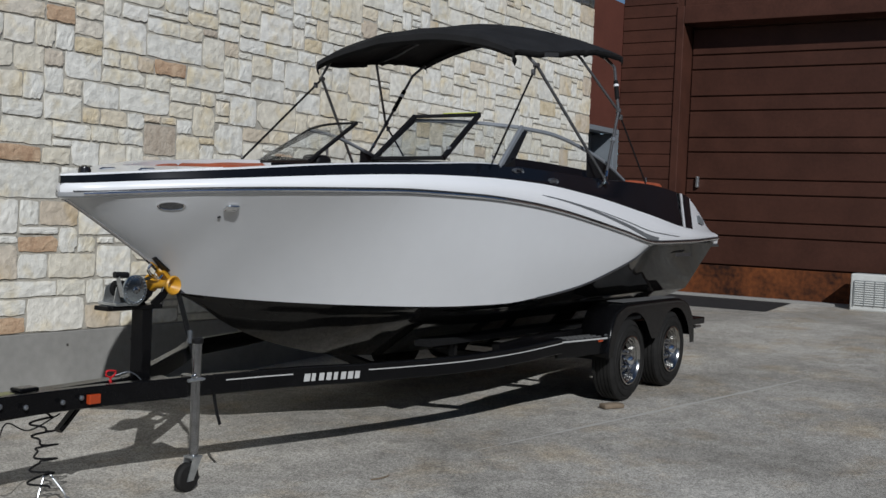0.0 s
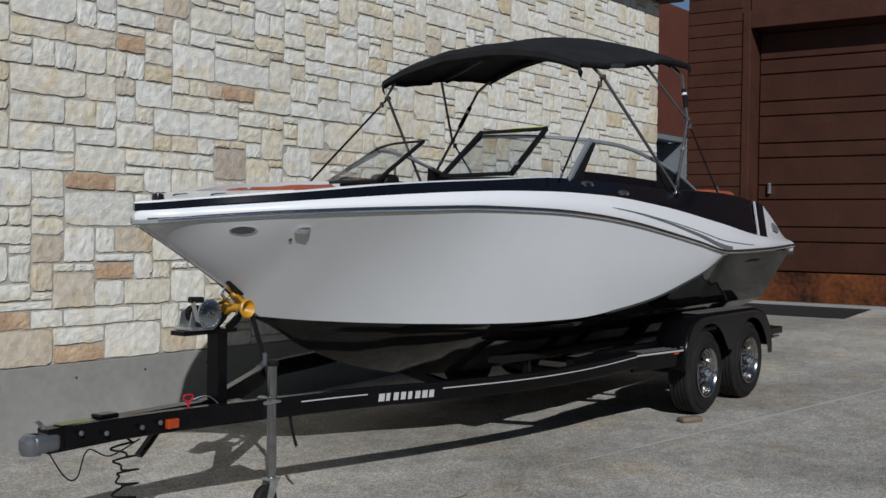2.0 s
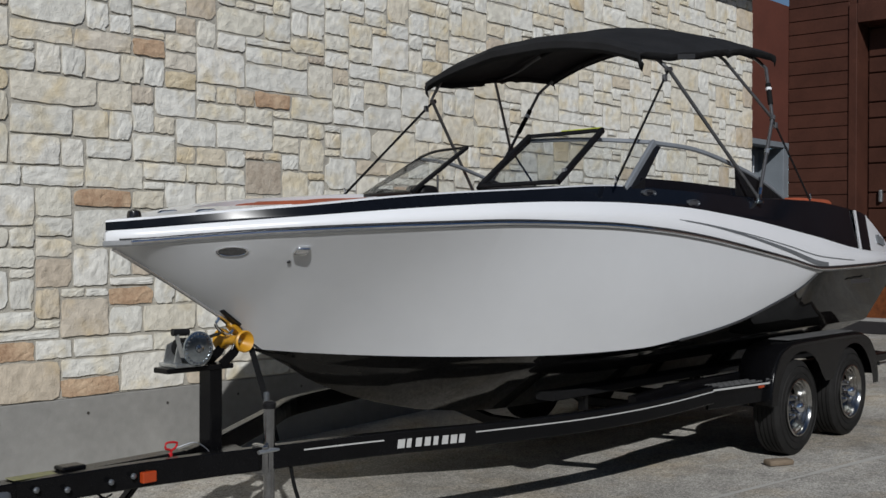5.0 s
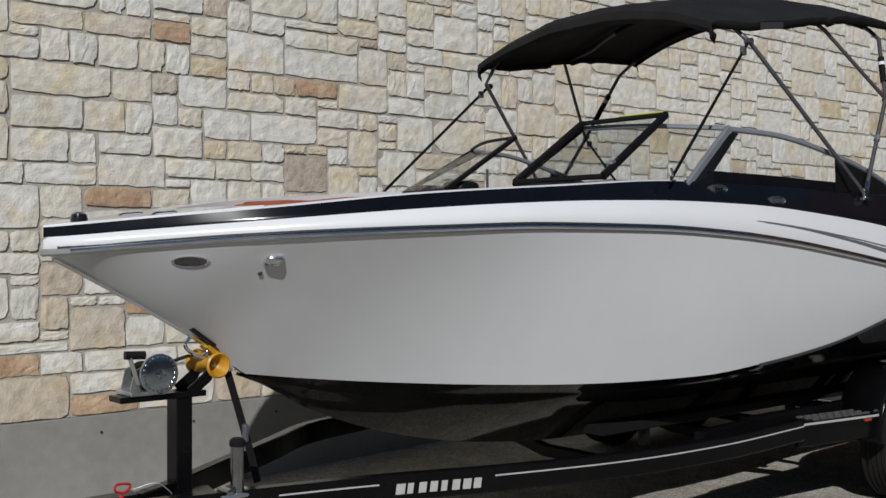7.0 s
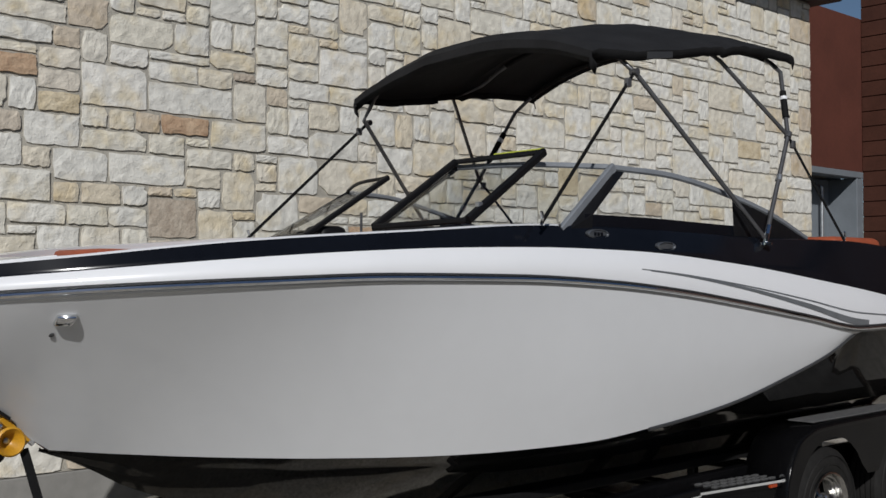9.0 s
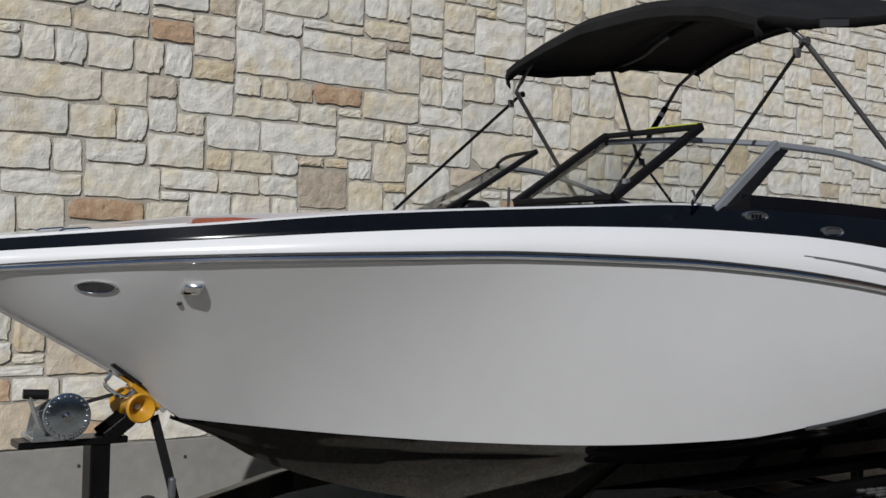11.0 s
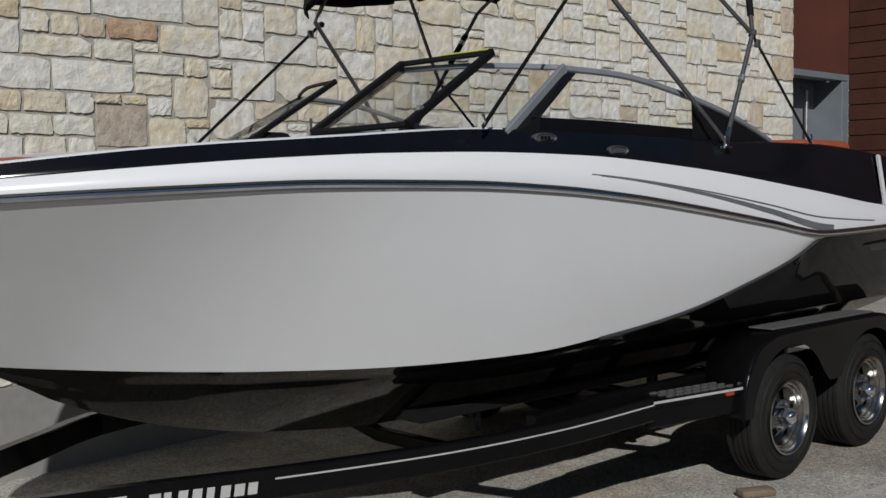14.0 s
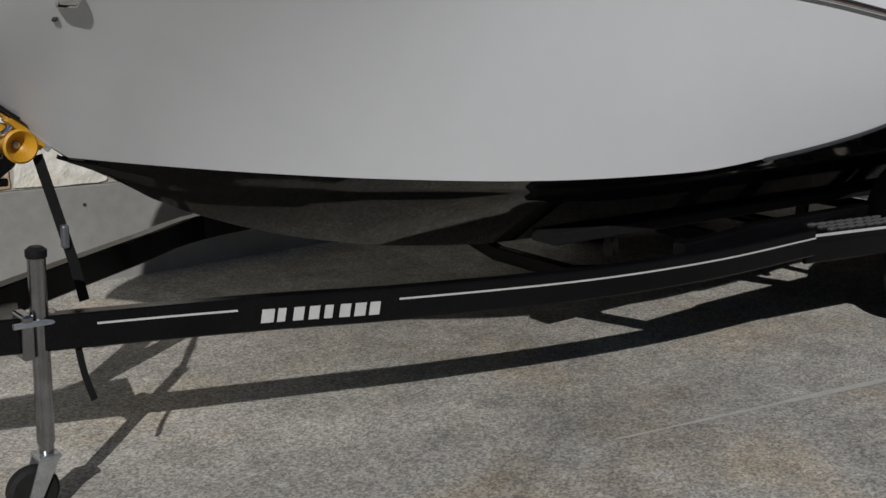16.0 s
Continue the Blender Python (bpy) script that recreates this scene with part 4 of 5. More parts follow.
for nm, path, r, k in (("main_hoop", hoop(FOOT, FRONT, 0.20), 0.0125, 4), ("middle_hoop", hoop(REARJ, MIDTOP, 0.235), 0.0115, 9),
                       ("rear_hoop", [mir(FOOT, -1), mir(REARJ, -1)] + hoop(REARJ, REAR, 0.235)[1:-1] + [mir(REARJ, 1), mir(FOOT, 1)], 0.0125, 5)):
    for leg in (path[:k + 1], path[-k - 1:]):
        part(nm, tube(leg, r), TUBE, canopy, "", True)
    part("hoop_sleeve", tube(path[k:len(path) - k], r + 0.004), CANVAS, canopy, "black canvas sleeve round the hoop", True)
for s in (-1, 1):
    for a, b in ((JOINT, STRAP_F), (REARJ, STRAP_R)):
        A, Bp = mir(a, s), mir(b, s)
        part("strap", sweep(bmesh.new(), [A, Bp], rect(0.018, 0.006, 0.001), Vector((0, 1, 0))), WEB, canopy, "taut black webbing strap")
        part("strap_hook", tube([Bp + Vector((0, 0, 0.05)), Bp + Vector((0.012, 0, 0.02)), Bp + Vector((0, 0, -0.005))], 0.007, 8), CHROME, canopy)
        part("strap_buckle", box(A.lerp(Bp, 0.08) - Vector((0.018, 0.012, 0.022)), A.lerp(Bp, 0.08) + Vector((0.018, 0.012, 0.022)), 0.006), TUBE, canopy)
    f = mir(FOOT, s)
    part("deck_mount", lathe([(0.034, -0.03), (0.034, -0.018), (0.016, -0.012), (0.016, 0.03)], f, "z", 14), CHROME, canopy, "chrome swivel deck mount", True)
    part("foot_sleeve", tube([f, f + (mir(REARJ, s) - f) * 0.12], 0.017), CHROME, canopy, "", True)
    for k, r in ((0.55, 0.018), (0.98, 0.02)):
        p = f + (mir(REARJ, s) - f) * k
        part("tube_clamp", tube([p, p + (mir(REARJ, s) - f).normalized() * 0.035], r), STEEL if k < 0.9 else TUBE, canopy)
    a, b = mir(REARJ, s), mir(REAR, s)
    part("tube_tie", tube([a.lerp(b, 0.25), a.lerp(b, 0.62)], 0.019), WEB, canopy, "black tie strap wrapped on tube", True)
    part("tie_band", tube([a.lerp(b, 0.50), a.lerp(b, 0.545)], 0.021), GELCOAT, canopy)
    p = mir(JOINT, s)
    part("hoop_joint", lathe([(0.018, -0.02), (0.018, 0.02)], p, "y", 12), TUBE, canopy)
part("window_strip", slab([(5.06, YC - 1.018, 2.678), (5.24, YC - 1.036, 2.705), (5.24, YC - 1.036, 2.735), (5.06, YC - 1.018, 2.712)], 0.006), RAIL, canopy)

# ---- trailer ----
trailer = thing("boat_trailer", (5.0, YC, 0.0), "black tandem-axle boat trailer carrying the boat, parked on its jack", "trailer")
part("tongue", beam([(1.05, YC, 0.40), (1.5, YC - 0.03, 0.418), (1.95, YC - 0.09, 0.44)], 0.10, 0.125), TRAILER, trailer)


def rail_path(s):
    pts = [(1.14, YC + s * 0.03, 0.403), (1.70, YC + s * 0.165, 0.428), (2.44, YC + s * 0.455, 0.462), (2.92, YC + s * 0.625, 0.472), (3.4, YC + s * 0.77, 0.468), (4.1, YC + s * 0.95, 0.472), (4.7, YC + s * 1.07, 0.495), (5.25, YC + s * 1.15, 0.535)]
    if s > 0:
        pts[:4] = [(1.95, YC - 0.11, 0.438), (2.15, YC - 0.02, 0.446), (2.50, YC + 0.18, 0.462), (2.95, YC + 0.46, 0.472)]
    return smooth_path(pts, 6)


part("gusset_plate", slab([(1.6, YC - 0.13, 0.455), (2.22, YC - 0.34, 0.475), (2.30, YC - 0.07, 0.475), (2.02, YC - 0.02, 0.47), (1.6, YC - 0.06, 0.455)], 0.008), TRAILER, trailer)
for s in (-1, 1):
    side_rail = part("side_rail", beam([p + Vector((0, 0, 0.006)) for p in rail_path(s)], 0.06, 0.115), TRAILER, trailer, "curved glossy black side rail")
    pts = rail_path(s)

    def face(t, dz, s=s, pts=pts):
        """On the rail's outer face, t counted in path steps."""
        i = min(int(t), len(pts) - 2)
        p = pts[i].lerp(pts[i + 1], t - i)
        w = (pts[i + 1] - pts[i]).normalized()
        n = Vector((w.y, -w.x, 0)) * (1 if s < 0 else -1)
        n.normalize()
        return p + n * 0.032 + Vector((0, 0, dz))

    def strip(t0, t1, z0, z1, n=24):
        return grid([[face(t0 + (t1 - t0) * i / n, z0), face(t0 + (t1 - t0) * i / n, z1)] for i in range(n + 1)])

    def t_at(x):
        return min(range(len(pts)), key=lambda i: abs(pts[i].x - x)) if x > 5.2 else 0 if x < pts[0].x else next(i - 1 + (x - pts[i - 1].x) / (pts[i].x - pts[i - 1].x) for i in range(1, len(pts)) if pts[i].x >= x)
    part("pinstripe", strip(t_at(2.42), t_at(2.83), 0.0235, 0.0305), PINSTRIPE, side_rail)
    part("pinstripe", strip(t_at(3.36), t_at(5.24), 0.0235, 0.0305, 40), PINSTRIPE, side_rail)
    # eight plain marks where the maker's name stands
    for k in range(8):
        x0, w = 2.90 + 0.0505 * k, (0.040, 0.026, 0.034, 0.034, 0.028, 0.036, 0.038, 0.036)[k]
        mark = [[face(t_at(x0 + w * f), -0.022), face(t_at(x0 + w * f + 0.006), 0.024)] for f in (0, 0.5, 1)]
        part("logo_mark", grid(mark), PINSTRIPE, side_rail, "silver logo mark")
    part("rear_rail", beam([(5.0, YC + s * 0.98, 0.55), (8.25, YC + s * 0.98, 0.55)], 0.06, 0.12), TRAILER, trailer)
    part("rail_link", beam([(4.6, YC + s * 0.98, 0.52), (5.2, YC + s * 0.99, 0.55)], 0.06, 0.12), TRAILER, trailer)
    part("bunk", beam([(4.2, YC + s * 0.62, 0.585), (7.9, YC + s * 0.62, 0.585)], 0.14, 0.05), WEB, trailer, "carpeted bunk board")
    for x in (4.6, 6.0, 7.4):
        part("bunk_bracket", beam([(x, YC + s * 0.62, 0.46), (x, YC + s * 0.62, 0.565)], 0.05, 0.05), TRAILER, trailer)
    # step in front of the fender
    step = part("fender_step", slab([(5.27, YC + s * 1.14, 0.55), (5.97, YC + s * 1.24, 0.55), (5.97, YC + s * 0.99, 0.55), (5.27, YC + s * 0.99, 0.55)], 0.034), TRAILER, trailer)
    for i in range(8):
        for j in range(3):
            x, y = 5.44 + i * 0.062, YC + s * (1.02 + 0.05 * j + 0.008 * i)
            part("grip_rib", box((x, y - 0.009, 0.567), (x + 0.046, y + 0.009, 0.574), 0), TREAD, step)
    part("step_edge", beam([(5.27, YC + s * 1.143, 0.56), (5.96, YC + s * 1.242, 0.56)], 0.006, 0.012, 0.001), PINSTRIPE, step)
    part("step_skirt", beam([(5.27, YC + s * 1.12, 0.485), (5.94, YC + s * 1.215, 0.485)], 0.02, 0.10, 0.004), TRAILER, step)
    part("side_reflector", box((5.80, YC + s * 1.225 - 0.006, 0.535), (5.86, YC + s * 1.225 + 0.012, 0.552), 0.002, seg=1), AMBER, step, "small amber reflector")
    # tandem fender
    outer, inner = YC + s * 1.265, YC + s * 0.99
    prof = [(5.90, 0.40), (5.92, 0.55), (5.97, 0.66), (6.05, 0.75), (6.17, 0.795), (6.3, 0.815), (6.85, 0.822), (7.35, 0.822), (7.52, 0.805), (7.66, 0.755), (7.76, 0.65), (7.80, 0.52), (7.805, 0.46)]
    prof = [(p.x, p.z) for p in smooth_path([(x, 0, z) for x, z in prof], 3)]
    arch = []
    for x, z in prof:
        arch.append([Vector((x, inner, z)), Vector((x, outer - s * 0.03, z + 0.004)), Vector((x, outer - s * 0.008, z - 0.008)), Vector((x, outer, z - 0.03))])
    fender = part("fender", grid(arch), TRAILER, trailer, "black tandem wheel fender", True)
    sm = fender.modifiers.new("thickness", "SOLIDIFY")
    sm.thickness = 0.005

    def lower(x):
        """Lower edge of the fender's skirt, arched over each wheel."""
        best = 0.50 if 6.6 < x < 7.1 else 0.40
        for hx in (6.38, 7.30):
            d = abs(x - hx)
            if d < 0.40:
                best = max(best, 0.345 + math.sqrt(0.40 ** 2 - d * d)) if d < 0.39 else best
        return best
    dense = []
    for i in range(len(prof) - 1):
        for k in range(3):
            f = k / 3
            x, z = prof[i][0] * (1 - f) + prof[i + 1][0] * f, prof[i][1] * (1 - f) + prof[i + 1][1] * f
            dense.append([Vector((x, outer, z - 0.03)), Vector((x, outer + s * 0.001, min(z - 0.045, lower(x))))])
    part("fender_skirt", grid(dense), TRAILER, fender)
    part("grip_strip", box((6.25, outer - s * 0.12 - 0.075, 0.826), (7.4, outer - s * 0.12 + 0.075, 0.834), 0.002, seg=1), TREAD, fender, "grey non-slip strip")
    part("fender_lamp", lathe([(0.016, 0), (0.014, 0.010), (0.004, 0.014)], (5.90, outer - s * 0.03, 0.58), "x", 12), CHROME, fender)
    part("tail_end", box((7.9, YC + s * 1.02 - 0.16, 0.535), (8.32, YC + s * 1.02 + 0.16, 0.60), 0.008), TRAILER, trailer, "black rear step bracket")
    part("tail_bolt", tube([(8.2, YC + s * 1.12, 0.50), (8.36, YC + s * 1.12, 0.50)], 0.014), STEEL, trailer)

    for hx in (6.38, 7.30):
        yo = YC + s * 1.245
        zc = 0.345 + (0.025 if hx > 7 else 0)
        c = (hx, yo, zc)
        d = -s
        tyre_prof = [(0.20, 0.015 * d), (0.225, 0.004 * d), (0.27, 0.0), (0.305, 0.008 * d), (0.328, 0.024 * d)]
        for k in range(5):
            y0 = 0.03 + k * 0.032
            tyre_prof += [(0.336, y0 * d), (0.338, (y0 + 0.022) * d), (0.330, (y0 + 0.024) * d), (0.330, (y0 + 0.030) * d)]
        tyre_prof += [(0.328, 0.192 * d), (0.30, 0.206 * d), (0.25, 0.21 * d), (0.20, 0.20 * d)]
        wheel = part("wheel", lathe(tyre_prof, c, "y", 56, caps=False), RUBBER, trailer, "road wheel with black tyre and chrome rim", True)
        for r, w in ((0.245, 0.004), (0.295, 0.004)):
            part("sidewall_ring", lathe([(r - w, 0.003 * d), (r, -0.003 * d), (r + w, 0.004 * d)], c, "y", 48, caps=False), RUBBER, wheel, "", True)
        rim = [(0.205, 0.012 * d), (0.205, -0.004 * d), (0.196, -0.006 * d), (0.188, 0.004 * d), (0.183, 0.02 * d), (0.174, 0.022 * d), (0.168, 0.04 * d), (0.160, 0.042 * d), (0.152, 0.065 * d), (0.148, 0.075 * d)]
        part("rim", lathe(rim, c, "y", 48, caps=False), RIM_CHROME, wheel, "stepped chrome wheel rim", True)
        bm = bmesh.new()
        n = 40
        ra, rb = 0.148, 0.088
        ring = [[], []]
        for i in range(n):
            a = 2 * math.pi * i / n
            for lst, r, o in ((ring[0], ra, 0.07), (ring[1], rb, 0.045)):
                lst.append(bm.verts.new(Vector(c) + Vector((r * math.cos(a), o * d, r * math.sin(a)))))
        for i in range(n):
            if i % 8 in (0, 1, 2):
                continue
            j = (i + 1) % n
            bm.faces.new((ring[0][i], ring[0][j], ring[1][j], ring[1][i]))
        part("spoke_plate", bm, DARK_CHROME, wheel, "", True)
        part("wheel_back", lathe([(0.15, 0.10 * d), (0.02, 0.101 * d)], c, "y", 24), FRAME_BLACK, wheel)
        part("hub_dish", lathe([(0.088, 0.045 * d), (0.06, 0.05 * d), (0.045, 0.045 * d)], c, "y", 24), DARK_CHROME, wheel, "", True)
        part("hub_cap", lathe([(0.040, 0.05 * d), (0.038, -0.015 * d), (0.028, -0.028 * d), (0.010, -0.033 * d)], c, "y", 20), CHROME, wheel, "chrome hub cap", True)
        for i in range(5):
            a = 2 * math.pi * (i + 0.3) / 5
            part("wheel_nut", lathe([(0.012, 0.05 * d), (0.012, 0.02 * d), (0.006, 0.015 * d)], (hx + 0.068 * math.cos(a), yo, zc + 0.068 * math.sin(a)), "y", 6), CHROME, wheel)
for x in (4.75, 6.0, 7.7):
    w = min(0.98, 0.27 + (x - 2.0) * 0.38) if x < 4.2 else 0.98
    part("cross_member", beam([(x, YC - w, 0.44), (x, YC - 0.25, 0.285), (x, YC + 0.25, 0.285), (x, YC + w, 0.44)], 0.06, 0.07), TRAILER, trailer)
for hx in (6.38, 7.30):
    part("axle", tube([(hx, YC - 1.1, 0.345), (hx, YC + 1.1, 0.345)], 0.03), TRAILER, trailer)
part("rear_cross_member", beam([(8.25, YC - 1.1, 0.55), (8.25, YC + 1.1, 0.55)], 0.07, 0.11), TRAILER, trailer)

# coupler and tongue fittings
coupler = part("coupler", box((0.96, YC - 0.065, 0.345), (1.12, YC + 0.065, 0.44), 0.03, seg=3), ALLOY, trailer, "grey cast hitch coupler", True)
part("coupler_socket", lathe([(0.05, -0.06), (0.062, -0.03), (0.06, 0.02), (0.04, 0.04)], (0.985, YC, 0.40), "z", 20), ALLOY, coupler, "", True)
part("coupler_latch", beam([(1.06, YC, 0.45), (1.03, YC, 0.49), (1.0, YC - 0.01, 0.51)], 0.03, 0.012, 0.002), STEEL, coupler)
part("warning_strip", box((1.13, YC - 0.04, 0.470), (1.36, YC + 0.04, 0.474), 0.001, seg=1), WORN_LABEL, trailer, "worn yellow warning label")
part("actuator_cap", box((1.36, YC - 0.045, 0.472), (1.48, YC + 0.045, 0.495), 0.01), TRAILER, trailer)
for x, z in ((1.2, 0.43), (1.33, 0.415), (1.52, 0.425), (1.62, 0.44)):
    part("bolt_head", lathe([(0.014, 0), (0.014, -0.008), (0.006, -0.012)], (x, YC - 0.10 - (x - 1.2) * 0.24, z), "y", 8), ALLOY, trailer)
part("amber_marker", box((1.66, YC - 0.222, 0.40), (1.735, YC - 0.19, 0.452), 0.006), AMBER, trailer, "square amber side marker lamp")
part("tongue_leg", beam([(1.78, YC, 0.37), (1.68, YC, 0.27), (1.64, YC, 0.235)], 0.05, 0.03), TRAILER, trailer)
PX, PY, PZ = 1.875, YC - 0.12, 0.475
part("breakaway_pin", tube(smooth_path([(PX, PY, PZ), (PX + 0.005, PY, PZ + 0.035), (PX - 0.025, PY, PZ + 0.05), (PX - 0.018, PY, PZ + 0.075), (PX + 0.038, PY, PZ + 0.07), (PX + 0.03, PY, PZ + 0.048), (PX + 0.006, PY, PZ + 0.036)], 5), 0.0055, 8), REDP, trailer, "red looped pull pin", True)
part("pin_base", lathe([(0.013, 0), (0.013, 0.025), (0.008, 0.03)], (PX, PY, PZ - 0.005), "z", 12), REDP, trailer)
part("brake_cable", tube(smooth_path([(1.97, YC - 0.03, 0.50), (2.06, YC - 0.08, 0.52), (2.12, YC - 0.13, 0.44), (2.08, YC - 0.12, 0.36)], 6), 0.0025, 6), ALLOY, trailer)
coil = [(1.50 + 0.03 * math.sin(2.2 * a) + 0.05 * math.cos(a), YC - 0.06 + 0.05 * math.sin(a), 0.33 - 0.012 * a) for a in np.linspace(0, 30, 120)]
part("coiled_wire", tube([(1.6, YC, 0.36), (1.54, YC - 0.02, 0.35)] + coil, 0.006, 6), WEB, trailer, "coiled black wiring lead")
for dx, dy in ((0.0, 0.0), (0.13, -0.05)):
    pts = smooth_path([(1.52 + dx * 0.3, YC - 0.05, 0.02), (1.47 + dx, YC - 0.07 + dy, -0.08), (1.46 + dx * 1.2, YC - 0.07 + dy, -0.15)], 5)
    part("chain_hook", tube(pts, 0.006, 8), STEEL, trailer, "galvanised safety chain hook")
    lnk = [(1.46 + dx * 1.2 + 0.025 * math.cos(a), YC - 0.07 + dy, -0.128 + 0.028 * math.sin(a)) for a in np.linspace(0, 5.2, 12)]
    part("hook_ring", tube(lnk, 0.006, 6), STEEL, trailer)
wire = [(1.04, YC - 0.05, 0.36), (1.12, YC - 0.08, 0.22), (1.2, YC - 0.07, 0.2), (1.27, YC - 0.06, 0.33), (1.4, YC - 0.07, 0.28), (1.6, YC - 0.06, 0.34)]
part("wiring_lead", tube(smooth_path(wire, 6), 0.004, 6), WEB, trailer)

# jack
JX, JY = 2.26, 5.17
jack = part("tongue_jack", tube([(JX, JY, 0.10), (JX, JY, 0.70)], 0.028, 20), ZINC, trailer, "galvanised swivel jack with small wheel", True)
part("jack_cap", lathe([(0.031, 0.70), (0.033, 0.705), (0.033, 0.725), (0.02, 0.735)], (JX, JY, 0), "z", 16), FRAME_BLACK, jack, "", True)
part("jack_inner_tube", tube([(JX, JY, -0.03), (JX, JY, 0.16)], 0.023, 16), ZINC, jack, "", True)
part("jack_bracket", box((JX - 0.065, JY - 0.035, 0.385), (JX - 0.028, JY + 0.06, 0.53), 0.008), ZINC, jack)
part("jack_bracket", box((JX + 0.028, JY - 0.02, 0.40), (JX + 0.065, JY + 0.06, 0.52), 0.008), ZINC, jack)
part("jack_pin", tube([(JX - 0.09, JY - 0.03, 0.50), (JX + 0.11, JY - 0.03, 0.50)], 0.010, 8), STEEL, jack)
gz = ground_z(JX)
part("caster_wheel", lathe([(0.03, -0.026), (0.07, -0.026), (0.082, -0.014), (0.082, 0.014), (0.07, 0.026), (0.03, 0.026)], (JX - 0.05, JY + 0.0, gz + 0.083), "y", 28), RUBBER, jack, "small black caster wheel", True)
for o in (-0.034, 0.034):
    part("caster_fork", slab([(JX - 0.075, JY + o, gz + 0.065), (JX - 0.03, JY + o, gz + 0.065), (JX + 0.03, JY + o, gz + 0.19), (JX - 0.035, JY + o, gz + 0.19)], 0.006), STEEL, jack)
part("caster_plate", box((JX - 0.04, JY - 0.04, gz + 0.185), (JX + 0.035, JY + 0.04, gz + 0.20), 0.004), STEEL, jack)

# winch post, winch and bow roller
post = part("winch_post", beam([(2.20, YC, 0.45), (2.20, YC, 0.875)], 0.10, 0.075), TRAILER, trailer)
part("winch_plate", box((1.90, YC - 0.06, 0.868), (2.30, YC + 0.06, 0.895), 0.006), TRAILER, post)
winch = part("winch", box((1.94, YC - 0.075, 0.895), (2.10, YC + 0.075, 0.915), 0.004), STEEL, trailer, "zinc plated hand winch with strap drum")
for o in (-0.04, 0.05):
    part("winch_side", slab([(1.95, YC + o, 0.91), (2.10, YC + o, 0.91), (2.09, YC + o, 1.0), (2.04, YC + o, 1.03), (1.97, YC + o, 1.0)], 0.006), STEEL, winch)
part("winch_gear", lathe([(0.02, -0.014), (0.078, -0.012), (0.086, -0.008), (0.086, 0.004), (0.07, 0.006), (0.02, 0.006)], (2.06, YC - 0.085, 0.985), "y", 36), GEAR, winch, "round zinc winch gear", True)
for i in range(22):
    a = 2 * math.pi * i / 22
    part("gear_tooth", lathe([(0.006, 0), (0.006, -0.006), (0.002, -0.008)], (2.06 + 0.074 * math.cos(a), YC - 0.096, 0.985 + 0.074 * math.sin(a)), "y", 6), ZINC, winch)
part("gear_hub", lathe([(0.02, 0), (0.02, -0.012), (0.008, -0.018)], (2.06, YC - 0.096, 0.985), "y", 12), ZINC, winch)
part("winch_drum", lathe([(0.045, -0.06), (0.05, 0.0), (0.045, 0.05)], (2.04, YC, 0.985), "y", 20), WEB, winch, "", True)
part("winch_crank", beam([(1.96, YC - 0.10, 0.95), (1.92, YC - 0.105, 1.065)], 0.028, 0.008, 0.002), STEEL, winch)
part("crank_grip", tube([(1.90, YC - 0.10, 1.075), (1.985, YC - 0.11, 1.072)], 0.018), FRAME_BLACK, winch, "black crank grip", True)
for o in (-0.06, 0.06):
    part("roller_arm", beam([(2.22, YC + o, 0.89), (2.30, YC + o, 0.95), (2.34, YC + o, 1.02)], 0.012, 0.05, 0.002), TRAILER, post)
roll = [(0.012, -0.052), (0.024, -0.06), (0.044, -0.098), (0.050, -0.105), (0.057, -0.098), (0.055, -0.086), (0.036, -0.062), (0.028, -0.035), (0.026, 0.0), (0.028, 0.035), (0.036, 0.062), (0.055, 0.086), (0.057, 0.098), (0.050, 0.105), (0.012, 0.105)]
roller = part("bow_roller", lathe(roll, (2.325, YC - 0.02, 1.005), "y", 32), YELLOW, trailer, "amber hourglass bow roller", True)
part("roller_bolt", lathe([(0.012, 0), (0.012, -0.006), (0.005, -0.009)], (2.325, YC - 0.072, 1.005), "y", 8), STEEL, roller)
part("bow_stop_pad", slab([(2.325, YC - 0.035, 1.085), (2.425, YC - 0.035, 0.985), (2.425, YC + 0.035, 0.985), (2.325, YC + 0.035, 1.085)], 0.025), YELLOW, roller, "amber rubber bow pad")
eye = part("bow_eye", tube(smooth_path([(2.24, YC - 0.015, 1.125), (2.22, YC - 0.015, 1.085), (2.29, YC - 0.015, 1.035), (2.33, YC - 0.015, 1.06)], 5), 0.009, 8), CHROME, boat, "chrome bow eye", True)
part("eye_plate", slab([(2.235, YC - 0.055, 1.165), (2.345, YC - 0.06, 1.085), (2.345, YC + 0.06, 1.085), (2.235, YC + 0.055, 1.165)], 0.012), FRAME_BLACK, boat)
part("winch_strap", sweep(bmesh.new(), [(2.07, YC, 1.0), (2.25, YC, 1.045)], rect(0.05, 0.004, 0.001), Vector((0, 0, 1))), WEB, trailer, "black webbing winch strap")
strap = part("safety_strap", sweep(bmesh.new(), [(2.385, YC - 0.09, 0.97), (2.43, YC - 0.12, 0.78), (2.47, YC - 0.15, 0.60), (2.49, YC - 0.17, 0.48)], rect(0.035, 0.006, 0.001), Vector((0, 1, 0))), WEB, trailer, "black safety strap with hook")
part("ratchet", box((2.432, YC - 0.155, 0.66), (2.458, YC - 0.125, 0.74), 0.008), ALLOY, strap)
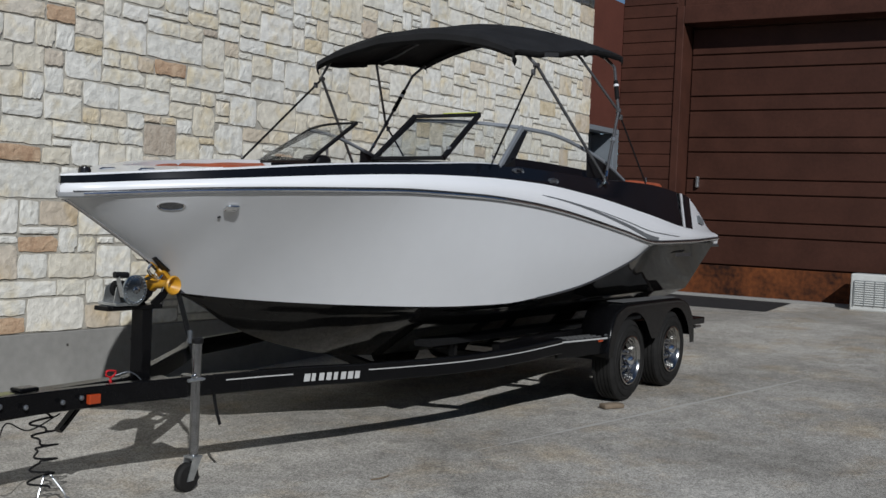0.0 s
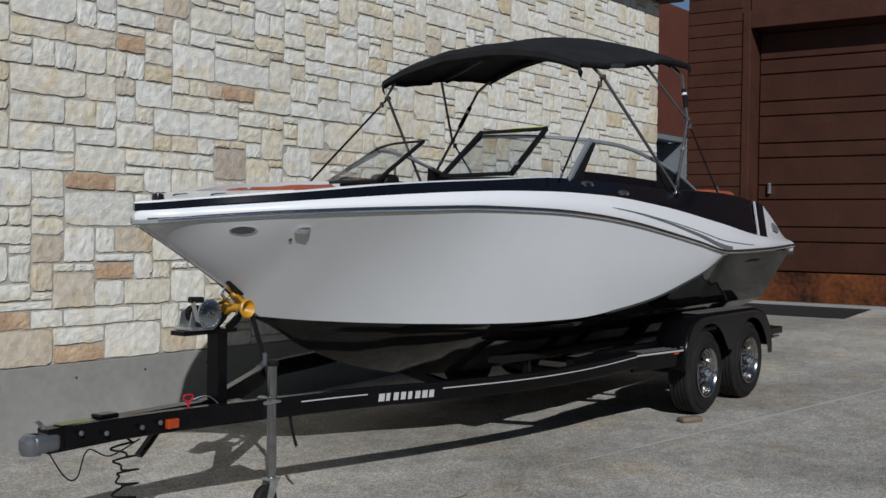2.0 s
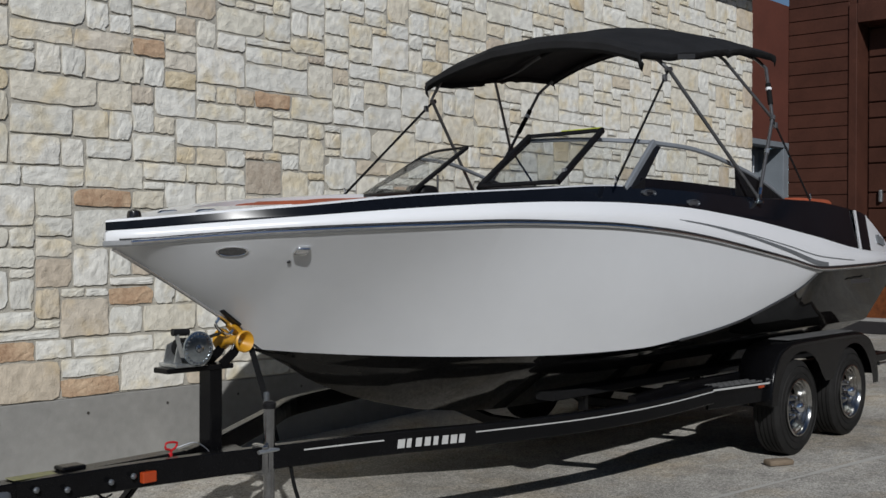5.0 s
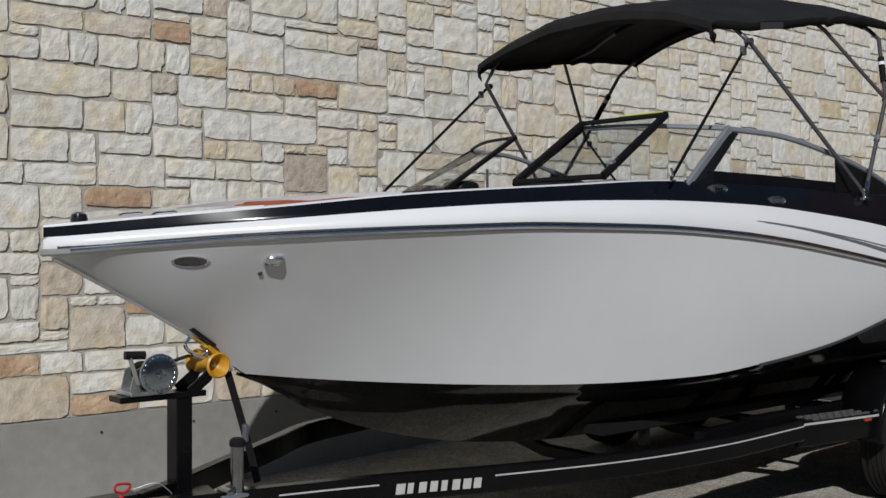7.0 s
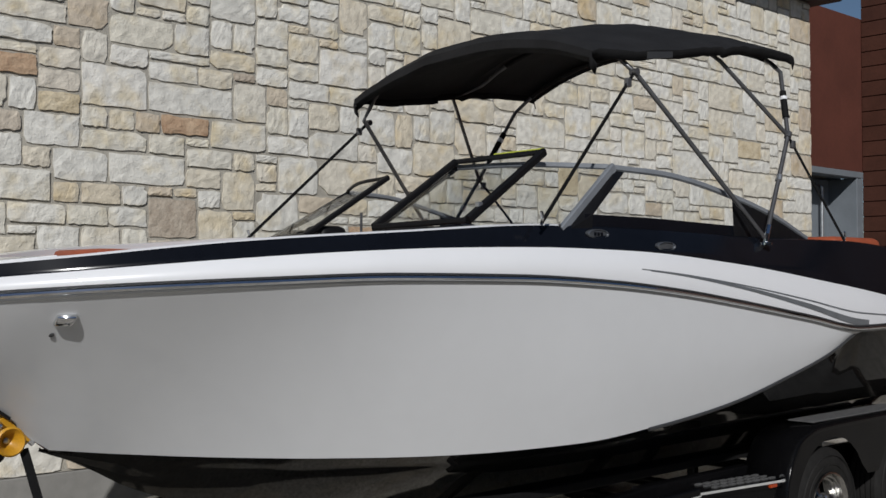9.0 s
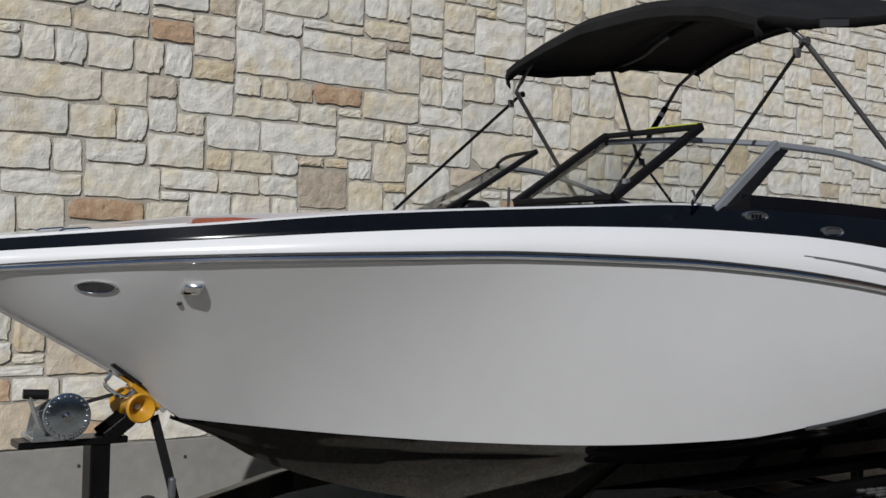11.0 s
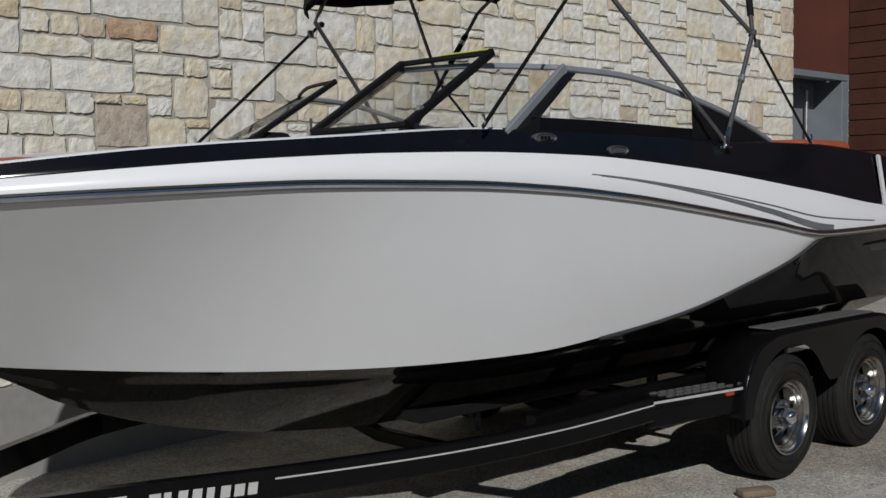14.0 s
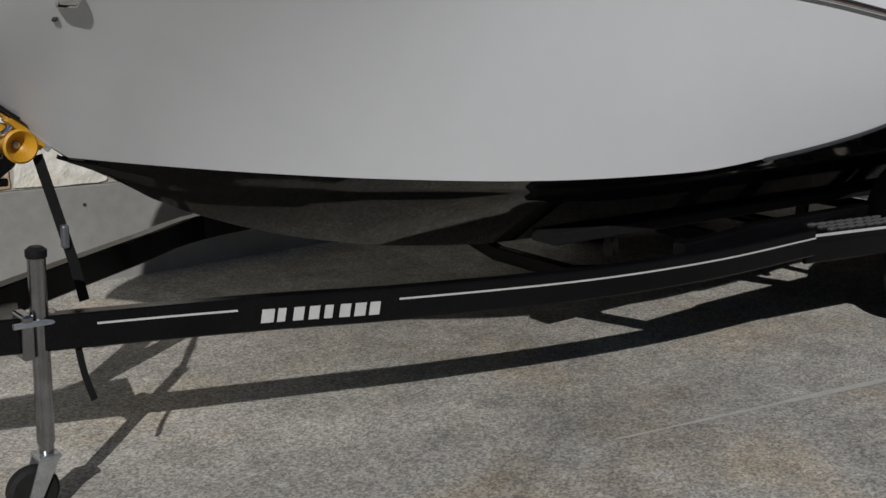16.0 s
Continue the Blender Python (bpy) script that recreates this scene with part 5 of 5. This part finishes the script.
part("strap_tail", sweep(bmesh.new(), smooth_path([(2.36, 5.13, 0.42), (2.375, 5.12, 0.32), (2.40, 5.11, 0.23)], 4), rect(0.022, 0.004, 0.001), Vector((0, 1, 0))), WEB, strap)

# ---- loose things ----
bm = box((-0.10, -0.045, 0), (0.10, 0.045, 0.042), 0.016, seg=2)
bm.transform(Matrix.Translation((6.01, 4.295, ground_z(6.1) - 0.002)) @ Euler((0, 0, radians(-28))).to_matrix().to_4x4())
tagged(part("wheel_chock", bm, WOOD, None, "", True), "worn wooden block wedged against a trailer tyre", "wheel chock")
twig = part("twig", tube(smooth_path([(3.05, 4.50, ground_z(3.05) + 0.006), (3.12, 4.47, ground_z(3.1) + 0.008), (3.20, 4.475, ground_z(3.2) + 0.005)], 4), 0.005, 6), WOOD, None)
tagged(twig, "thin dry brown twig lying on the paving", "twig")
AX, AY = 15.55, 4.38
az = ground_z(AX)
cooler = thing("window_cooler", (AX, AY, az), "off-white plastic air cooler box with grey grille, standing on paving", "air cooler")
part("housing", box((AX - 0.02, AY - 0.62, az - 0.004), (AX + 0.35, AY + 0.28, az + 0.56), 0.02), PLASTIC, cooler)
part("grille_back", box((AX - 0.028, AY - 0.56, az + 0.07), (AX - 0.018, AY + 0.22, az + 0.46), 0.002, seg=1), GRILLE, cooler)
for i in range(11):
    part("slat", box((AX - 0.04, AY - 0.55, az + 0.085 + i * 0.034), (AX - 0.027, AY + 0.21, az + 0.105 + i * 0.034), 0.002, seg=1), PLASTIC, cooler)
for i in range(6):
    part("slat", box((AX - 0.044, AY - 0.54 + i * 0.15, az + 0.07), (AX - 0.039, AY - 0.525 + i * 0.15, az + 0.46), 0.001, seg=1), GRILLE, cooler)

# ---- the stones of the wall ----
rs = random.Random(23)
CELL, CELL_Z = 0.090, 0.067
COLS, ROWS = int((WALL_END + 1.2) / CELL), int((WALL_TOP - STONE_BASE) / CELL_Z)
X0 = WALL_END - COLS * CELL
laid = []
sky_line = [0] * COLS
ids = [[-1] * ROWS for _ in range(COLS)]
while min(sky_line) < ROWS:
    low = min(sky_line)
    i = sky_line.index(low)
    run = 1
    while i + run < COLS and sky_line[i + run] == low:
        run += 1
    opts = [2, 3, 4, 4, 5, 5, 6, 7]
    rs.shuffle(opts)
    opts = [w if run - w >= 2 else run if run <= 7 else run // 2 for w in opts]
    # upright joints do not run on over the stone below
    good = [w for w in opts if low == 0 or i + w >= COLS or ids[i + w - 1][low - 1] == ids[i + w][low - 1]]
    w = (good or opts)[0]
    h = rs.choice((1, 2, 3, 3, 3, 4, 4)) if w > 4 else rs.choice((2, 2, 3, 3, 4, 4)) if w > 2 else rs.choice((1, 2, 3, 3))
    # now and then a stone is brought level with its neighbour
    side = sky_line[i - 1] - low if i else 0
    if rs.random() < 0.4 and (2 if w > 2 else 1) <= side <= 4:
        h = side
    if i and low + h == sky_line[i - 1] and rs.random() < 0.3:
        h = max(2 if w > 2 else 1, h - 1)
    h = min(h, ROWS - low)
    laid.append([i, low, w, h, None])
    for c in range(i, i + w):
        sky_line[c] = low + h
        ids[c][low:low + h] = [len(laid)] * h


# the stones that stand out by their colour: place along the wall and height
for x, z, m in ((2.28, 0.85, STONE_ORANGE), (2.92, 0.53, STONE_ORANGE), (3.26, 2.86, STONE_ORANGE), (4.35, 2.65, STONE_ORANGE), (4.88, 2.02, STONE_TAN), (4.46, 2.08, STONE_BROWN), (3.25, 1.13, STONE_ORANGE),
                (3.6, 2.70, STONE_TAN), (2.75, 1.75, STONE_ORANGE), (2.2, 2.55, STONE_TAN), (4.9, 2.95, STONE_BROWN), (6.2, 3.1, STONE_TAN), (8.2, 2.6, STONE_TAN), (11.3, 2.9, STONE_TAN), (5.9, 1.95, STONE_ORANGE)):
    ci, cj = (x - X0) / CELL, (z - STONE_BASE) / CELL_Z
    for st in laid:
        if st[0] <= ci < st[0] + st[2] and st[1] <= cj < st[1] + st[3]:
            st[4] = m
            # such stones are small: what is over becomes a stone of its own
            most_w, most_h = (4, 2) if m is STONE_ORANGE else (5, 4)
            if st[3] - most_h >= 1:
                laid.append([st[0], st[1] + most_h, st[2], st[3] - most_h, None])
                st[3] = most_h
            if st[2] - most_w >= 2:
                laid.append([st[0] + most_w, st[1], st[2] - most_w, st[3], None])
                st[2] = most_w
            break


def stone_mesh(x0, x1, z0, z1, seed):
    """A split block with an uneven face and broken edges; its back sits in the mortar."""
    r = random.Random(seed)
    x0, x1, z0, z1 = (v + s * (0.0065 + 0.005 * r.random()) for v, s in ((x0, 1), (x1, -1), (z0, 1), (z1, -1)))
    n, k = 7, 4
    verts, faces = [], []
    deep = 0.008 + 0.009 * r.random()
    least = min(x1 - x0, z1 - z0)
    # each corner is broken off a little, some of them far
    cut = [[(0.17 if r.random() < 0.15 else 0.05) * least * r.random() for _ in range(2)] for _ in range(2)]
    lean = [(r.random() - 0.5) * 0.012 for _ in range(4)]
    for b in range(k + 1):
        for a in range(n + 1):
            u, v = a / n, b / k
            on_u, on_v = a in (0, n), b in (0, k)
            edge = on_u or on_v
            jx = (r.random() - 0.5) * (0.011 if on_u else 0.014)
            jz = (r.random() - 0.5) * (0.011 if on_v else 0.014) * min(1, (z1 - z0) / 0.1)
            x, z = x0 + (x1 - x0) * u + jx, z0 + (z1 - z0) * v + jz
            if a == 0:
                x += abs(lean[0]) * (v if lean[0] > 0 else 1 - v)
            if a == n:
                x -= abs(lean[1]) * (v if lean[1] > 0 else 1 - v)
            if b == k and z1 - z0 > 0.06:
                z -= abs(lean[2]) * (u if lean[2] > 0 else 1 - u)
            if on_u and on_v:
                c = cut[a == n][b == k]
                x += c * (1 if a == 0 else -1)
                z += c * (1 if b == 0 else -1)
            y = WALL_Y - (deep + 0.005 * r.random() if not edge else deep * 0.84 + 0.003 * r.random())
            verts.append((x, y, z))
    m = n + 1
    ring = [a for a in range(m)] + [b * m + n for b in range(1, k + 1)] + [k * m + a for a in range(n - 1, -1, -1)] + [b * m for b in range(k - 1, 0, -1)]
    for b in range(k):
        for a in range(n):
            q = b * m + a
            faces.append((q, q + 1, q + 1 + m, q + m))
    first = len(verts)
    for q in ring:
        verts.append((verts[q][0], WALL_Y + 0.014, verts[q][2]))
    L = len(ring)
    for t in range(L):
        faces.append((ring[t], first + t, first + (t + 1) % L, ring[(t + 1) % L]))
    return verts, faces


singles, far_v, far_f, count = [], [], [], 0
order = sorted(laid, key=lambda b: (b[4] is None, abs(X0 + (b[0] + b[2] / 2) * CELL - 5.0) + 0.6 * abs(STONE_BASE + b[1] * CELL_Z - 2.2)))
for idx, (i, j, w, h, m) in enumerate(order):
    v, f = stone_mesh(X0 + i * CELL, X0 + (i + w) * CELL, STONE_BASE + j * CELL_Z, STONE_BASE + (j + h) * CELL_Z, idx * 7 + 3)
    if m is not None or count < 285:
        me = mesh_from("stone", v, f, m or STONE)
        attach(new("stone", me), wall_north)
        count += 1
    else:
        base = len(far_v)
        far_v += v
        far_f += [tuple(q + base for q in face) for face in f]
rest = new("stone_facing", mesh_from("stone_facing", far_v, far_f, STONE_FAR))
tagged(attach(rest, wall_north), kind="stuff")
